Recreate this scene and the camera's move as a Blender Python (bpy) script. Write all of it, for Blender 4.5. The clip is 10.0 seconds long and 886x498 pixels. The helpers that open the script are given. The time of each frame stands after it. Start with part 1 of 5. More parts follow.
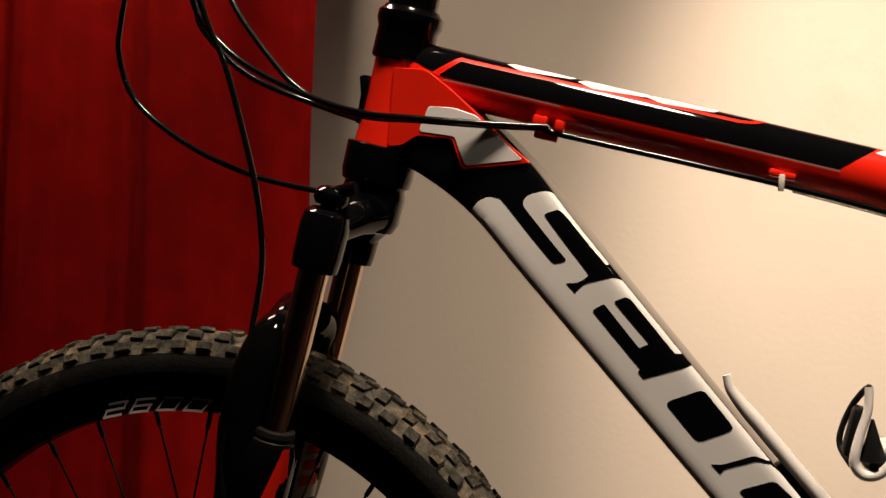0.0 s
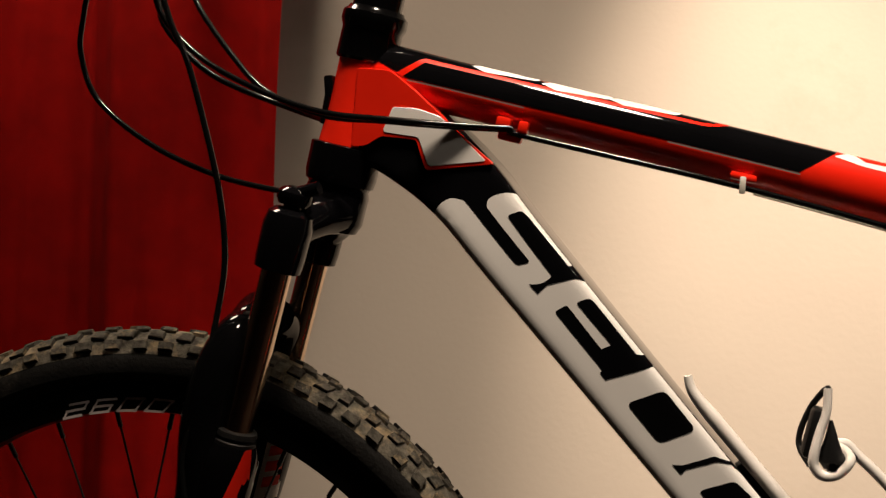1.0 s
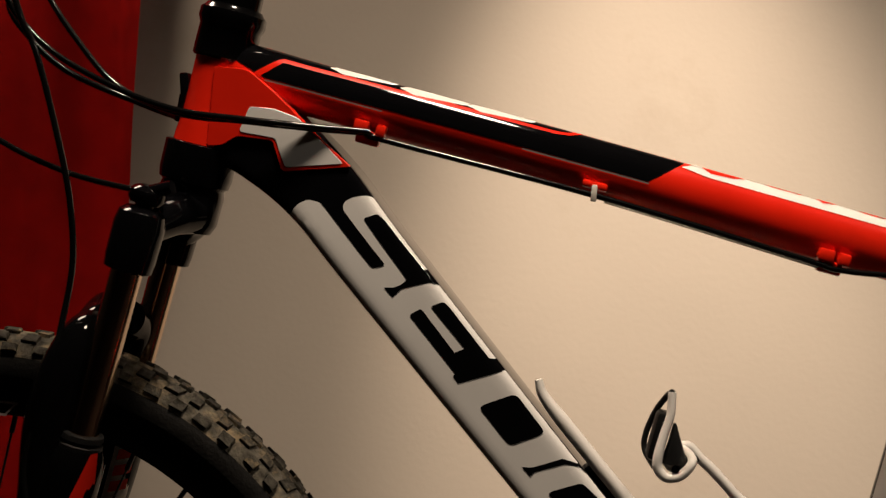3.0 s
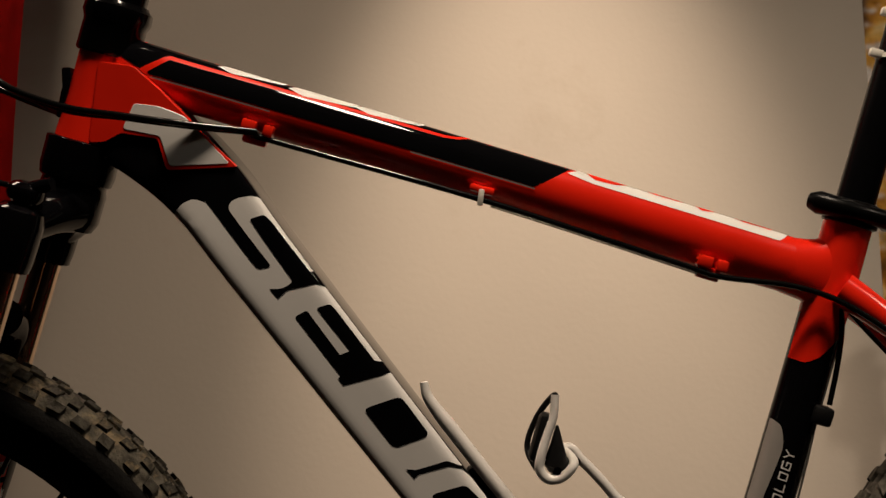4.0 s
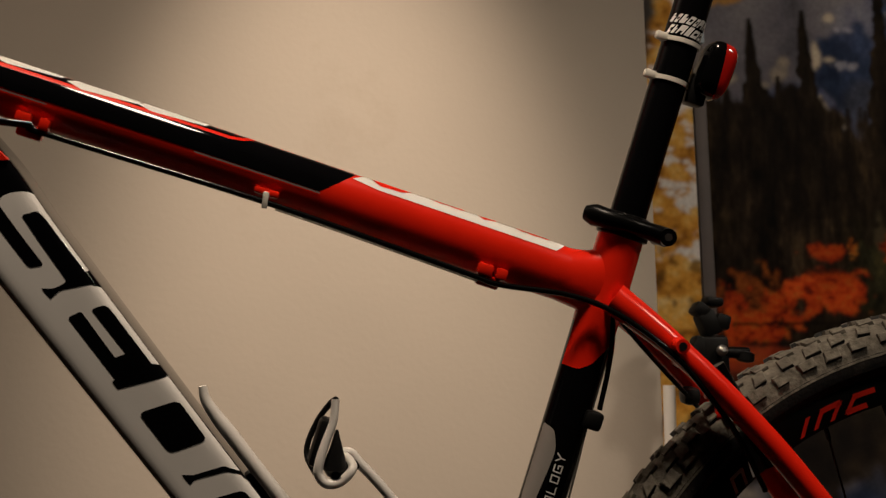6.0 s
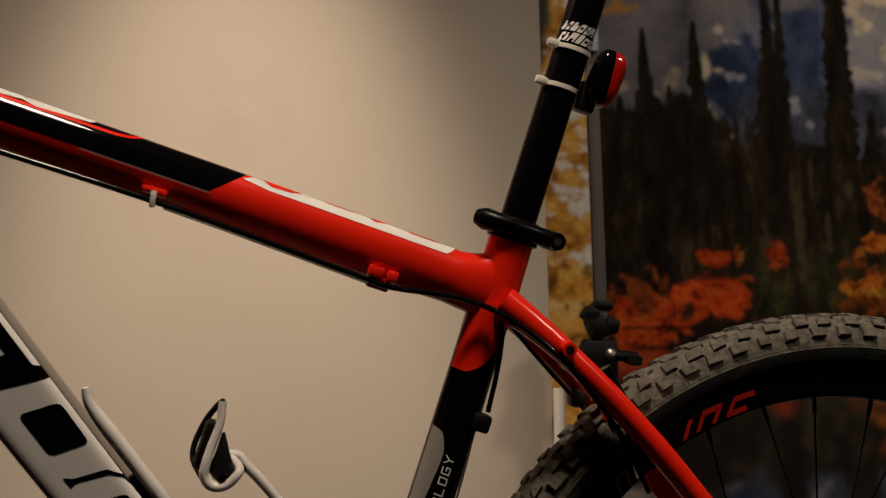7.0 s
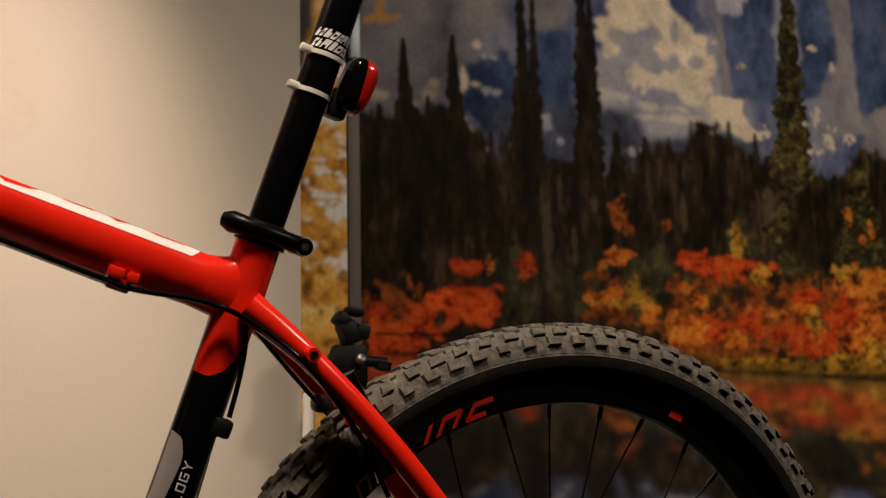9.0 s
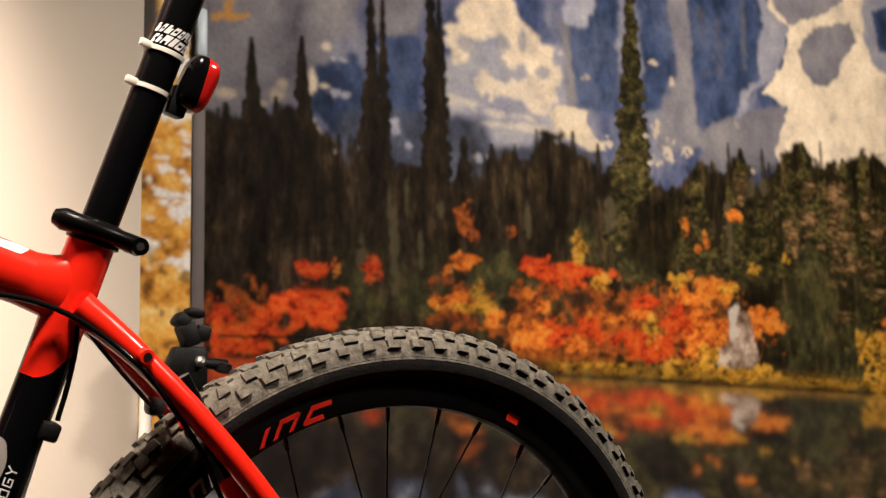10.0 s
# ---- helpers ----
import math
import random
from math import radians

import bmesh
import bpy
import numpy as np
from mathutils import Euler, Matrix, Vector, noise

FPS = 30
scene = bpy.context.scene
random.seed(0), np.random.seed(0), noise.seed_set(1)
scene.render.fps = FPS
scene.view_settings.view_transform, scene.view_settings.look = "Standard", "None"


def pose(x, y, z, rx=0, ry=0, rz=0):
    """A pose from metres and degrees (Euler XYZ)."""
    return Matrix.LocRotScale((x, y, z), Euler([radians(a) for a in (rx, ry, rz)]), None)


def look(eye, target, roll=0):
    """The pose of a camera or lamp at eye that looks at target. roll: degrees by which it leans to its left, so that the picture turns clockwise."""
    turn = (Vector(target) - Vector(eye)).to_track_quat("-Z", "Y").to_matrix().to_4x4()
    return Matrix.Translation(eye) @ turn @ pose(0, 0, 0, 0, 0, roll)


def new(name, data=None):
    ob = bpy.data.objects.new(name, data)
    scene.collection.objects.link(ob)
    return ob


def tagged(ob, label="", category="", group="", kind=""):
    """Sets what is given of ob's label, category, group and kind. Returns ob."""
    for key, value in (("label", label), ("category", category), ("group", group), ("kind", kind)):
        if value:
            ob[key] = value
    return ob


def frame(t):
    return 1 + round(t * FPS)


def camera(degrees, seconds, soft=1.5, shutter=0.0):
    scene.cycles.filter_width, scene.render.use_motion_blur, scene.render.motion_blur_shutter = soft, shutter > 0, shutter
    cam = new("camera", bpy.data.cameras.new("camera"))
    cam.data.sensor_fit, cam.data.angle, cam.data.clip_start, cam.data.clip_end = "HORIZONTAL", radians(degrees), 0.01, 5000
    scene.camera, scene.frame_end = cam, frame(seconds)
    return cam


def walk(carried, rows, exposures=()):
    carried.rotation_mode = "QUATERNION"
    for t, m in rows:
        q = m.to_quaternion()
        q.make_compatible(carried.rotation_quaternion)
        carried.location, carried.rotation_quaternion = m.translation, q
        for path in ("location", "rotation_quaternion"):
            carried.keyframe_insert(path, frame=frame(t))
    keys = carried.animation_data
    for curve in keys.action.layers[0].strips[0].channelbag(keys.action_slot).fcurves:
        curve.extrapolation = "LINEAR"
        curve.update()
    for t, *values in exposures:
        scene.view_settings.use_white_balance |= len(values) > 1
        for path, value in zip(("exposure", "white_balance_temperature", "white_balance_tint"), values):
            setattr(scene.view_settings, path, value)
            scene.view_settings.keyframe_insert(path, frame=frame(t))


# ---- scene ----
# The camera pans on a tripod: (seconds, degrees to the right).
cam = camera(40.2, 10.0, soft=1.2)
cam.data.dof.use_dof = True
cam.data.dof.focus_distance, cam.data.dof.aperture_fstop = 1.12, 10.5
AXIS = (-0.1595, -1.1486, 0.5856)
UP, LEAN, AHEAD, ASIDE = 8.11, 1.17, 0.0667, 0.0097
PAN = [
    (0.0, -14.84),
    (0.5, -14.14),
    (1.0, -13.21),
    (1.5, -11.94),
    (2.0, -10.45),
    (2.5, -8.86),
    (4.0, -1.73),
    (4.5, 0.72),
    (5.0, 3.09),
    (5.5, 5.52),
    (7.0, 12.76),
    (7.5, 15.38),
    (8.0, 17.83),
    (8.5, 20.73),
    (9.0, 24.04),
    (9.5, 27.58),
    (10.0, 31.18),
]
EXPOSURES = [(0.0, 0.36, 6300, 11), (2.5, 0.08, 6300, 10), (4.5, -0.70, 6350, 10), (7.0, -0.83, 6350, 10), (8.0, -0.65, 6350, 10), (9.0, -0.28, 6200, 10), (9.5, 0.28, 6050, 10), (10.0, 0.98, 5900, 10)]
walk(cam, [(t, pose(*AXIS, 0, 0, -yaw) @ pose(ASIDE, AHEAD, 0, 90 + UP) @ pose(0, 0, 0, 0, 0, -LEAN)) for t, yaw in PAN], EXPOSURES)

# ---------------------------------------------------------------- light
world = bpy.data.worlds.new("room_air")
scene.world = world
world.use_nodes = True
world.node_tree.nodes["Background"].inputs[0].default_value = (1.0, 0.8, 0.6, 1)
world.node_tree.nodes["Background"].inputs[1].default_value = 0.002


def lamp(name, kind, place, target, watts, colour, size, cone=None, blend=1.0):
    """A lamp; cone: the spot's angle, or how wide a shaded disk throws its light, in degrees."""
    data = bpy.data.lights.new(name, kind)
    data.energy, data.color = watts, colour
    if kind == "SPOT":
        data.shadow_soft_size, data.spot_size, data.spot_blend = size, radians(cone), blend
    elif kind == "AREA":
        data.shape, data.size, data.spread = "DISK", size, radians(cone or 180)
    else:
        data.shadow_soft_size = size
    ob = new(name, data)
    ob.matrix_world = look(place, target)
    return ob


lamp("ceiling_spot", "SPOT", (-0.05, -0.24, 2.50), (-0.05, 0.55, 0.66), 600, (1.0, 0.78, 0.58), 0.05, 26.5, 1.0)
# Unseen lamp, added to light the bicycle from above and in front.
lamp("bike_key_lamp", "SPOT", (0.02, -0.80, 2.16), (-0.04, -0.04, 0.72), 165, (1.0, 0.80, 0.60), 0.14, 66, 0.9)
# Added fill with no visible source, brightens the top of the curtain.
lamp("fill_lamp", "AREA", (-1.0, 0.12, 2.05), (-0.95, 0.47, 1.30), 15, (1.0, 0.78, 0.58), 0.4)
# Second added fill, out of view, for the mural and the rear wheel.
lamp("fill_lamp", "AREA", (1.90, -1.45, 2.25), (1.65, 0.9, 0.75), 23, (1.0, 0.84, 0.66), 0.3, 104)


# ---------------------------------------------------------------- materials


def material(name, colour, rough=0.5, metal=0.0, coat=0.0, vary=0.12, scale=30.0, bump=0.0, bump_scale=200.0, second=None, spot=0.0, spot_scale=8.0, rough_vary=0.1, spec=0.5):
    """A surface with fine grain, broad stains (second colour) and relief."""
    m = bpy.data.materials.new(name)
    m.use_nodes = True
    t = m.node_tree
    b = t.nodes["Principled BSDF"]
    b.inputs["Roughness"].default_value, b.inputs["Metallic"].default_value = rough, metal
    b.inputs["Coat Weight"].default_value, b.inputs["Coat Roughness"].default_value = coat, 0.05
    b.inputs["Specular IOR Level"].default_value = spec
    co = t.nodes.new("ShaderNodeTexCoord")
    n = t.nodes.new("ShaderNodeTexNoise")
    n.inputs["Scale"].default_value, n.inputs["Detail"].default_value = scale, 6
    t.links.new(co.outputs["Object"], n.inputs["Vector"])
    r = t.nodes.new("ShaderNodeValToRGB")
    c = Vector(colour)
    r.color_ramp.elements[0].position, r.color_ramp.elements[1].position = 0.3, 0.7
    r.color_ramp.elements[0].color = (*(c * (1 - vary)), 1)
    r.color_ramp.elements[1].color = (*(c * (1 + vary)), 1)
    t.links.new(n.outputs["Fac"], r.inputs[0])
    out = r.outputs[0]
    if second:
        n2 = t.nodes.new("ShaderNodeTexNoise")
        n2.inputs["Scale"].default_value, n2.inputs["Detail"].default_value = spot_scale, 8
        n2.inputs["Roughness"].default_value = 0.65
        t.links.new(co.outputs["Object"], n2.inputs["Vector"])
        r2 = t.nodes.new("ShaderNodeValToRGB")
        r2.color_ramp.elements[0].position, r2.color_ramp.elements[1].position = 0.62 - 0.3 * spot, 0.72
        t.links.new(n2.outputs["Fac"], r2.inputs[0])
        x = t.nodes.new("ShaderNodeMixRGB")
        x.inputs[2].default_value = (*second, 1)
        t.links.new(r2.outputs[0], x.inputs[0])
        t.links.new(out, x.inputs[1])
        out = x.outputs[0]
    t.links.new(out, b.inputs["Base Color"])
    rr = t.nodes.new("ShaderNodeMapRange")
    rr.inputs[3].default_value, rr.inputs[4].default_value = max(0.02, rough - rough_vary * rough), min(1, rough + rough_vary * rough)
    t.links.new(n.outputs["Fac"], rr.inputs[0])
    t.links.new(rr.outputs[0], b.inputs["Roughness"])
    if bump:
        nb = t.nodes.new("ShaderNodeTexNoise")
        nb.inputs["Scale"].default_value, nb.inputs["Detail"].default_value = bump_scale, 4
        t.links.new(co.outputs["Object"], nb.inputs["Vector"])
        bu = t.nodes.new("ShaderNodeBump")
        bu.inputs["Strength"].default_value, bu.inputs["Distance"].default_value = bump, 0.002
        t.links.new(nb.outputs["Fac"], bu.inputs["Height"])
        t.links.new(bu.outputs[0], b.inputs["Normal"])
    return m


RED = material("red_gloss_paint", (0.74, 0.016, 0.004), 0.22, vary=0.05, spec=0.45)
BLACK = material("black_gloss_paint", (0.0025, 0.0025, 0.003), 0.045, vary=0.1, spec=0.18)
WHITE = material("white_gloss_paint", (0.78, 0.76, 0.73), 0.3, coat=0.4, vary=0.03)
GREY = material("grey_pinstripe", (0.25, 0.2, 0.19), 0.4, vary=0.05)
SATIN = material("black_satin_metal", (0.002, 0.002, 0.0022), 0.12, vary=0.15, bump=0.03, spec=0.2)
MATT = material("black_matt_plastic", (0.005, 0.005, 0.005), 0.45, vary=0.2, bump=0.1, spec=0.25)
POST = material("black_anodised_post", (0.002, 0.002, 0.0024), 0.26, vary=0.1, spec=0.16)
BRONZE = material("bronze_stanchion", (0.50, 0.37, 0.27), 0.12, metal=1.0, vary=0.08, scale=60)
STEEL = material("steel", (0.55, 0.53, 0.5), 0.3, metal=1.0, vary=0.1)
HOSE = material("black_cable_housing", (0.003, 0.003, 0.003), 0.14, vary=0.2, spec=0.4)
INNER = material("bare_steel_cable", (0.5, 0.47, 0.42), 0.35, metal=0.9, vary=0.2, scale=400)
RUBBER = material("black_tyre_rubber", (0.010, 0.0095, 0.009), 0.7, vary=0.3, scale=80, bump=0.3, bump_scale=300, second=(0.05, 0.042, 0.034), spot=0.1, spot_scale=14, spec=0.2)
TREAD = material("dusty_tread_rubber", (0.052, 0.047, 0.038), 0.92, vary=0.6, scale=150, bump=0.5, bump_scale=350, second=(0.24, 0.18, 0.105), spot=0.30, spot_scale=60, spec=0.1)
DUSTED = material("dry_dusted_rubber", (0.125, 0.112, 0.092), 0.95, vary=0.45, scale=160, bump=0.5, bump_scale=350, second=(0.06, 0.054, 0.046), spot=0.35, spot_scale=40, spec=0.08)
MUDDY = material("muddy_tyre_rubber", (0.085, 0.076, 0.060), 0.95, vary=0.6, scale=120, bump=1.0, bump_scale=180, second=(0.30, 0.22, 0.125), spot=0.36, spot_scale=34, spec=0.08)
RIM = material("black_rim", (0.003, 0.003, 0.003), 0.4, vary=0.2, spec=0.25)
PRINT_W = material("white_print", (0.7, 0.68, 0.66), 0.4, vary=0.05)
PRINT_G = material("silver_print", (0.75, 0.68, 0.66), 0.4, vary=0.1)
PRINT_R = material("red_print", (0.85, 0.03, 0.010), 0.4, vary=0.05)
FORK = material("black_fork_enamel", (0.0018, 0.0018, 0.002), 0.05, vary=0.1, spec=0.10)
CLAMP = material("black_anodised_clamp", (0.002, 0.002, 0.002), 0.3, vary=0.2, spec=0.1)
CAGE = material("white_cage_plastic", (0.72, 0.69, 0.65), 0.35, vary=0.05, bump=0.05)
TIE = material("white_nylon_tie", (0.72, 0.68, 0.6), 0.45, vary=0.05)
LENS = material("red_lamp_lens", (0.36, 0.008, 0.005), 0.12, coat=0.8, vary=0.1)
PLASTER = material("beige_plaster", (0.285, 0.25, 0.21), 0.85, vary=0.03, scale=5, bump=0.12, bump_scale=120, second=(0.25, 0.215, 0.175), spot=0.05, spot_scale=3.0)
# For walls out of view: dark, so little light bounces back.
DIM = material("low_bounce_brown", (0.03, 0.023, 0.018), 0.9, vary=0.05, scale=4, spec=0.1)
# The floor is out of view; near black to keep tube undersides dark.
FLOOR = material("low_bounce_floor", (0.018, 0.012, 0.009), 0.9, vary=0.3, scale=8, spec=0.06)
CEIL = material("dim_ceiling", (0.12, 0.10, 0.085), 0.9, vary=0.03)
CLOTH = material("red_curtain_cloth", (0.33, 0.005, 0.003), 0.9, vary=0.15, scale=20, bump=0.3, bump_scale=900, spec=0.05)

# ---------------------------------------------------------------- mesh helpers


def link(name, bm, mat, parent=None, label="", smooth=True):
    me = bpy.data.meshes.new(name)
    bmesh.ops.recalc_face_normals(bm, faces=bm.faces)
    bm.to_mesh(me)
    bm.free()
    me.materials.append(mat)
    if smooth:
        me.shade_smooth()
        me.set_sharp_from_angle(angle=radians(38))
    ob = new(name, me)
    if parent:
        ob.parent = parent
    if label:
        ob["label"] = label
    return ob


def part(name, bm, mat, parent, label="", smooth=True):
    return link(name, bm, mat, parent, label, smooth)


def box(bm, lo, hi, bevel=0.0, m=None):
    r = bmesh.ops.create_cube(bm, size=1.0)
    lo, hi = Vector(lo), Vector(hi)
    t = Matrix.Translation((lo + hi) / 2) @ Matrix.Diagonal((*(hi - lo), 1))
    bmesh.ops.transform(bm, matrix=(m @ t) if m else t, verts=r["verts"])
    if bevel:
        edges = list({e for v in r["verts"] for e in v.link_edges})
        bmesh.ops.bevel(bm, geom=edges, offset=bevel, segments=2, affect="EDGES", profile=0.5)
    return bm


def smooth_path(points, steps=8):
    """A Catmull-Rom curve through the points."""
    p = [Vector(q) for q in points]
    p = [2 * p[0] - p[1], *p, 2 * p[-1] - p[-2]]
    out = []
    for a, b, c, e in zip(p, p[1:], p[2:], p[3:]):
        for i in range(steps):
            u = i / steps
            out.append(0.5 * (2 * b + (c - a) * u + (2 * a - 5 * b + 4 * c - e) * u * u + (3 * b - a - 3 * c + e) * u ** 3))
    return out + [p[-2]]


def sweep(bm, path, radius, sides=12, caps=True):
    """A round bar along a path; radius: one number or one for each point."""
    path = [Vector(q) for q in path]
    rad = radius if isinstance(radius, (list, tuple)) else [radius] * len(path)
    up, rings = None, []
    for i, q in enumerate(path):
        d = (path[min(i + 1, len(path) - 1)] - path[max(i - 1, 0)]).normalized()
        if up is None:
            up = d.orthogonal().normalized()
        up = (up - d * up.dot(d)).normalized()
        side = d.cross(up)
        rings.append([bm.verts.new(q + rad[i] * (math.cos(a) * up + math.sin(a) * side)) for a in (2 * math.pi * k / sides for k in range(sides))])
    for a, b in zip(rings, rings[1:]):
        for k in range(sides):
            bm.faces.new((a[k], a[(k + 1) % sides], b[(k + 1) % sides], b[k]))
    if caps:
        bm.faces.new(rings[0]), bm.faces.new(rings[-1])
    return bm


def bar(a, b, r, sides=20, bm=None):
    return sweep(bm or bmesh.new(), [a, b], r, sides)


def revolve(profile, place, axis, sides=32, bm=None):
    """Turn a profile of (along, radius) about the axis."""
    bm = bm or bmesh.new()
    d = Vector(axis).normalized()
    u = d.orthogonal().normalized()
    w = d.cross(u)
    rings = [[bm.verts.new(Vector(place) + d * s + max(r, 1e-5) * (math.cos(a) * u + math.sin(a) * w)) for a in (2 * math.pi * k / sides for k in range(sides))] for s, r in profile]
    for a, b in zip(rings, rings[1:]):
        for k in range(sides):
            bm.faces.new((a[k], a[(k + 1) % sides], b[(k + 1) % sides], b[k]))
    bm.faces.new(rings[0]), bm.faces.new(rings[-1])
    return bm


# Frame tubes lie in the bicycle's own plane: stations (x, z, half height, half width), and the squareness of the section.
TUBES = {}


class Tube:
    def __init__(self, stations, power=2.4, steps=10):
        pts = smooth_path([(s[0], s[1], 0) for s in stations], steps)
        dims = smooth_path([(s[2], s[3], 0) for s in stations], steps)
        self.c, self.h, self.w, self.n = [Vector((p.x, p.y)) for p in pts], [q.x for q in dims], [q.y for q in dims], power

    def mesh(self, sides=40):
        bm, rings = bmesh.new(), []
        for i, c in enumerate(self.c):
            d = (self.c[min(i + 1, len(self.c) - 1)] - self.c[max(i - 1, 0)]).normalized()
            nrm, ring = Vector((-d.y, d.x)), []
            for k in range(sides):
                a = 2 * math.pi * k / sides
                ca, sa = math.cos(a), math.sin(a)
                v = math.copysign(abs(ca) ** (2 / self.n), ca) * self.h[i]
                y = math.copysign(abs(sa) ** (2 / self.n), sa) * self.w[i]
                q = c + nrm * v
                ring.append(bm.verts.new((q.x, y, q.y)))
            rings.append(ring)
        for a, b in zip(rings, rings[1:]):
            for k in range(sides):
                bm.faces.new((a[k], a[(k + 1) % sides], b[(k + 1) % sides], b[k]))
        bm.faces.new(rings[0]), bm.faces.new(rings[-1])
        return bm

    def at(self, s, v):
        """The point (x, z) at s metres along the tube's line and v of its half height across."""
        for i in range(len(self.c) - 1):
            ab = self.c[i + 1] - self.c[i]
            if s <= ab.length or i == len(self.c) - 2:
                d = ab.normalized()
                u = s / ab.length
                h = self.h[i] * (1 - u) + self.h[i + 1] * u
                return self.c[i] + d * s + Vector((-d.y, d.x)) * v * h
            s -= ab.length


def rounded(points, r, steps=4):
    """A polygon with rounded corners; a point may carry its own radius."""
    out, n = [], len(points)
    for i in range(n):
        p = Vector(points[i][:2])
        a, b = Vector(points[i - 1][:2]) - p, Vector(points[(i + 1) % n][:2]) - p
        rr = points[i][2] if len(points[i]) > 2 else r
        rr = min(rr, 0.45 * a.length, 0.45 * b.length)
        if rr < 1e-5:
            out.append(p)
            continue
        s, e = p + a.normalized() * rr, p + b.normalized() * rr
        for k in range(steps + 1):
            u = k / steps
            out.append(s * (1 - u) ** 2 + p * 2 * u * (1 - u) + e * u * u)
    return out


# ---------------------------------------------------------------- the room
def wall(name, lo, hi, mat, label):
    return tagged(link(name, box(bmesh.new(), lo, hi), mat, smooth=False), label, "wall", kind="structure")


tagged(link("floor", box(bmesh.new(), (-2.0, -2.7, -0.1), (3.3, 1.2, 0.0)), FLOOR, smooth=False), "unseen dark brown floor, kept dark to limit bounced light", "floor", kind="structure")
tagged(link("ceiling", box(bmesh.new(), (-2.0, -2.7, 2.6), (3.3, 1.2, 2.7)), CEIL, smooth=False), "plain dim ceiling of the room", "ceiling", kind="structure")
wall("wall_back", (-1.9, 0.55, 0.0), (0.387, 0.67, 2.6), PLASTER, "beige plastered wall with faint stains")
wall("wall_far", (0.2, 1.03, 0.0), (3.2, 1.15, 2.6), PLASTER, "beige plastered wall behind the landscape mural")
# Unseen closing walls; their dark colour keeps reflections and bounce low.
wall("wall_west", (-2.0, -2.6, 0.0), (-1.9, 1.15, 2.6), DIM, "unseen side wall, kept dark to limit bounced light")
wall("wall_east", (3.2, -2.6, 0.0), (3.3, 1.15, 2.6), DIM, "unseen side wall, kept dark to limit bounced light")
wall("wall_south", (-2.0, -2.7, 0.0), (3.3, -2.6, 2.6), DIM, "unseen wall closing the room, kept dark to limit bounced light")


def curtain():
    bm = bmesh.new()
    rows, cols = 30, 220
    grid = []
    for j in range(rows + 1):
        z = 0.03 + 2.4 * j / rows
        line = []
        for i in range(cols + 1):
            u = i / cols
            x = -1.85 + u * (1.85 - 0.7735 + 0.07 * (z - 1.0))
            a = 2 * math.pi * (x * 5.6 + 0.55 * math.sin(4.1 * x + 0.5) + 0.05 * math.sin(2.0 * z + 4 * x))
            y = 0.475 + 0.036 * math.sin(a) + 0.010 * math.sin(2.3 * a + 1.0 + 0.6 * z) + 0.004 * math.sin(5.1 * a + 2.0 * z)
            line.append(bm.verts.new((x, y, z)))
        grid.append(line)
    for a, b in zip(grid, grid[1:]):
        for i in range(cols):
            bm.faces.new((a[i], a[i + 1], b[i + 1], b[i]))
    bmesh.ops.solidify(bm, geom=bm.faces[:], thickness=0.0025)
    return tagged(link("curtain", bm, CLOTH), "dark red cloth curtain hanging in soft folds before the wall", "curtain")


curtain()

# ---------------------------------------------------------------- the bicycle
bike = tagged(new("mountain_bike"), "red, black and white hardtail mountain bike leaning on its stand", "bicycle")
bike.rotation_euler = (radians(10.33), 0, 0)

HEAD_TOP, HEAD_LOW = Vector((-0.4325, 0, 0.929)), Vector((-0.4755, 0, 0.786))
AXIS_H = (HEAD_TOP - HEAD_LOW).normalized()
TUBES["down"] = Tube([(-0.452, 0.846, 0.030, 0.020), (-0.407, 0.825, 0.034, 0.024), (-0.3645, 0.785, 0.0318, 0.027), (-0.3193, 0.7222, 0.0300, 0.028), (-0.1893, 0.5462, 0.0275, 0.027), (0.0, 0.295, 0.025, 0.030)], 8.0)
TUBES["top"] = Tube([(-0.440, 0.8868, 0.0240, 0.019), (-0.405, 0.8762, 0.0232, 0.021), (-0.356, 0.861, 0.0218, 0.021), (-0.18, 0.8038, 0.0220, 0.020), (0.0123, 0.7395, 0.0228, 0.019), (0.133, 0.700, 0.0215, 0.017)], 2.1)
TUBES["head"] = Tube([(HEAD_TOP.x - 0.0105, HEAD_TOP.z - 0.035, 0.0215, 0.0225), (-0.4520, 0.862, 0.0225, 0.0235), (-0.4635, 0.822, 0.0255, 0.0265), (-0.4700, 0.803, 0.0275, 0.0285)], 2.0)
TUBES["seat"] = Tube([(0.1395, 0.750, 0.0185, 0.0185), (0.1255, 0.703, 0.0190, 0.019), (0.1165, 0.672, 0.0185, 0.018), (0.0745, 0.532, 0.0190, 0.018), (0.0, 0.295, 0.0190, 0.020)], 2.0)
for key, mat, text in (("down", BLACK, "black gloss down tube with white panels"), ("top", RED, "red hydroformed top tube"), ("head", RED, "red tapered head tube"), ("seat", BLACK, "black lower seat tube")):
    part(key + "_tube", TUBES[key].mesh(), mat, bike, text)


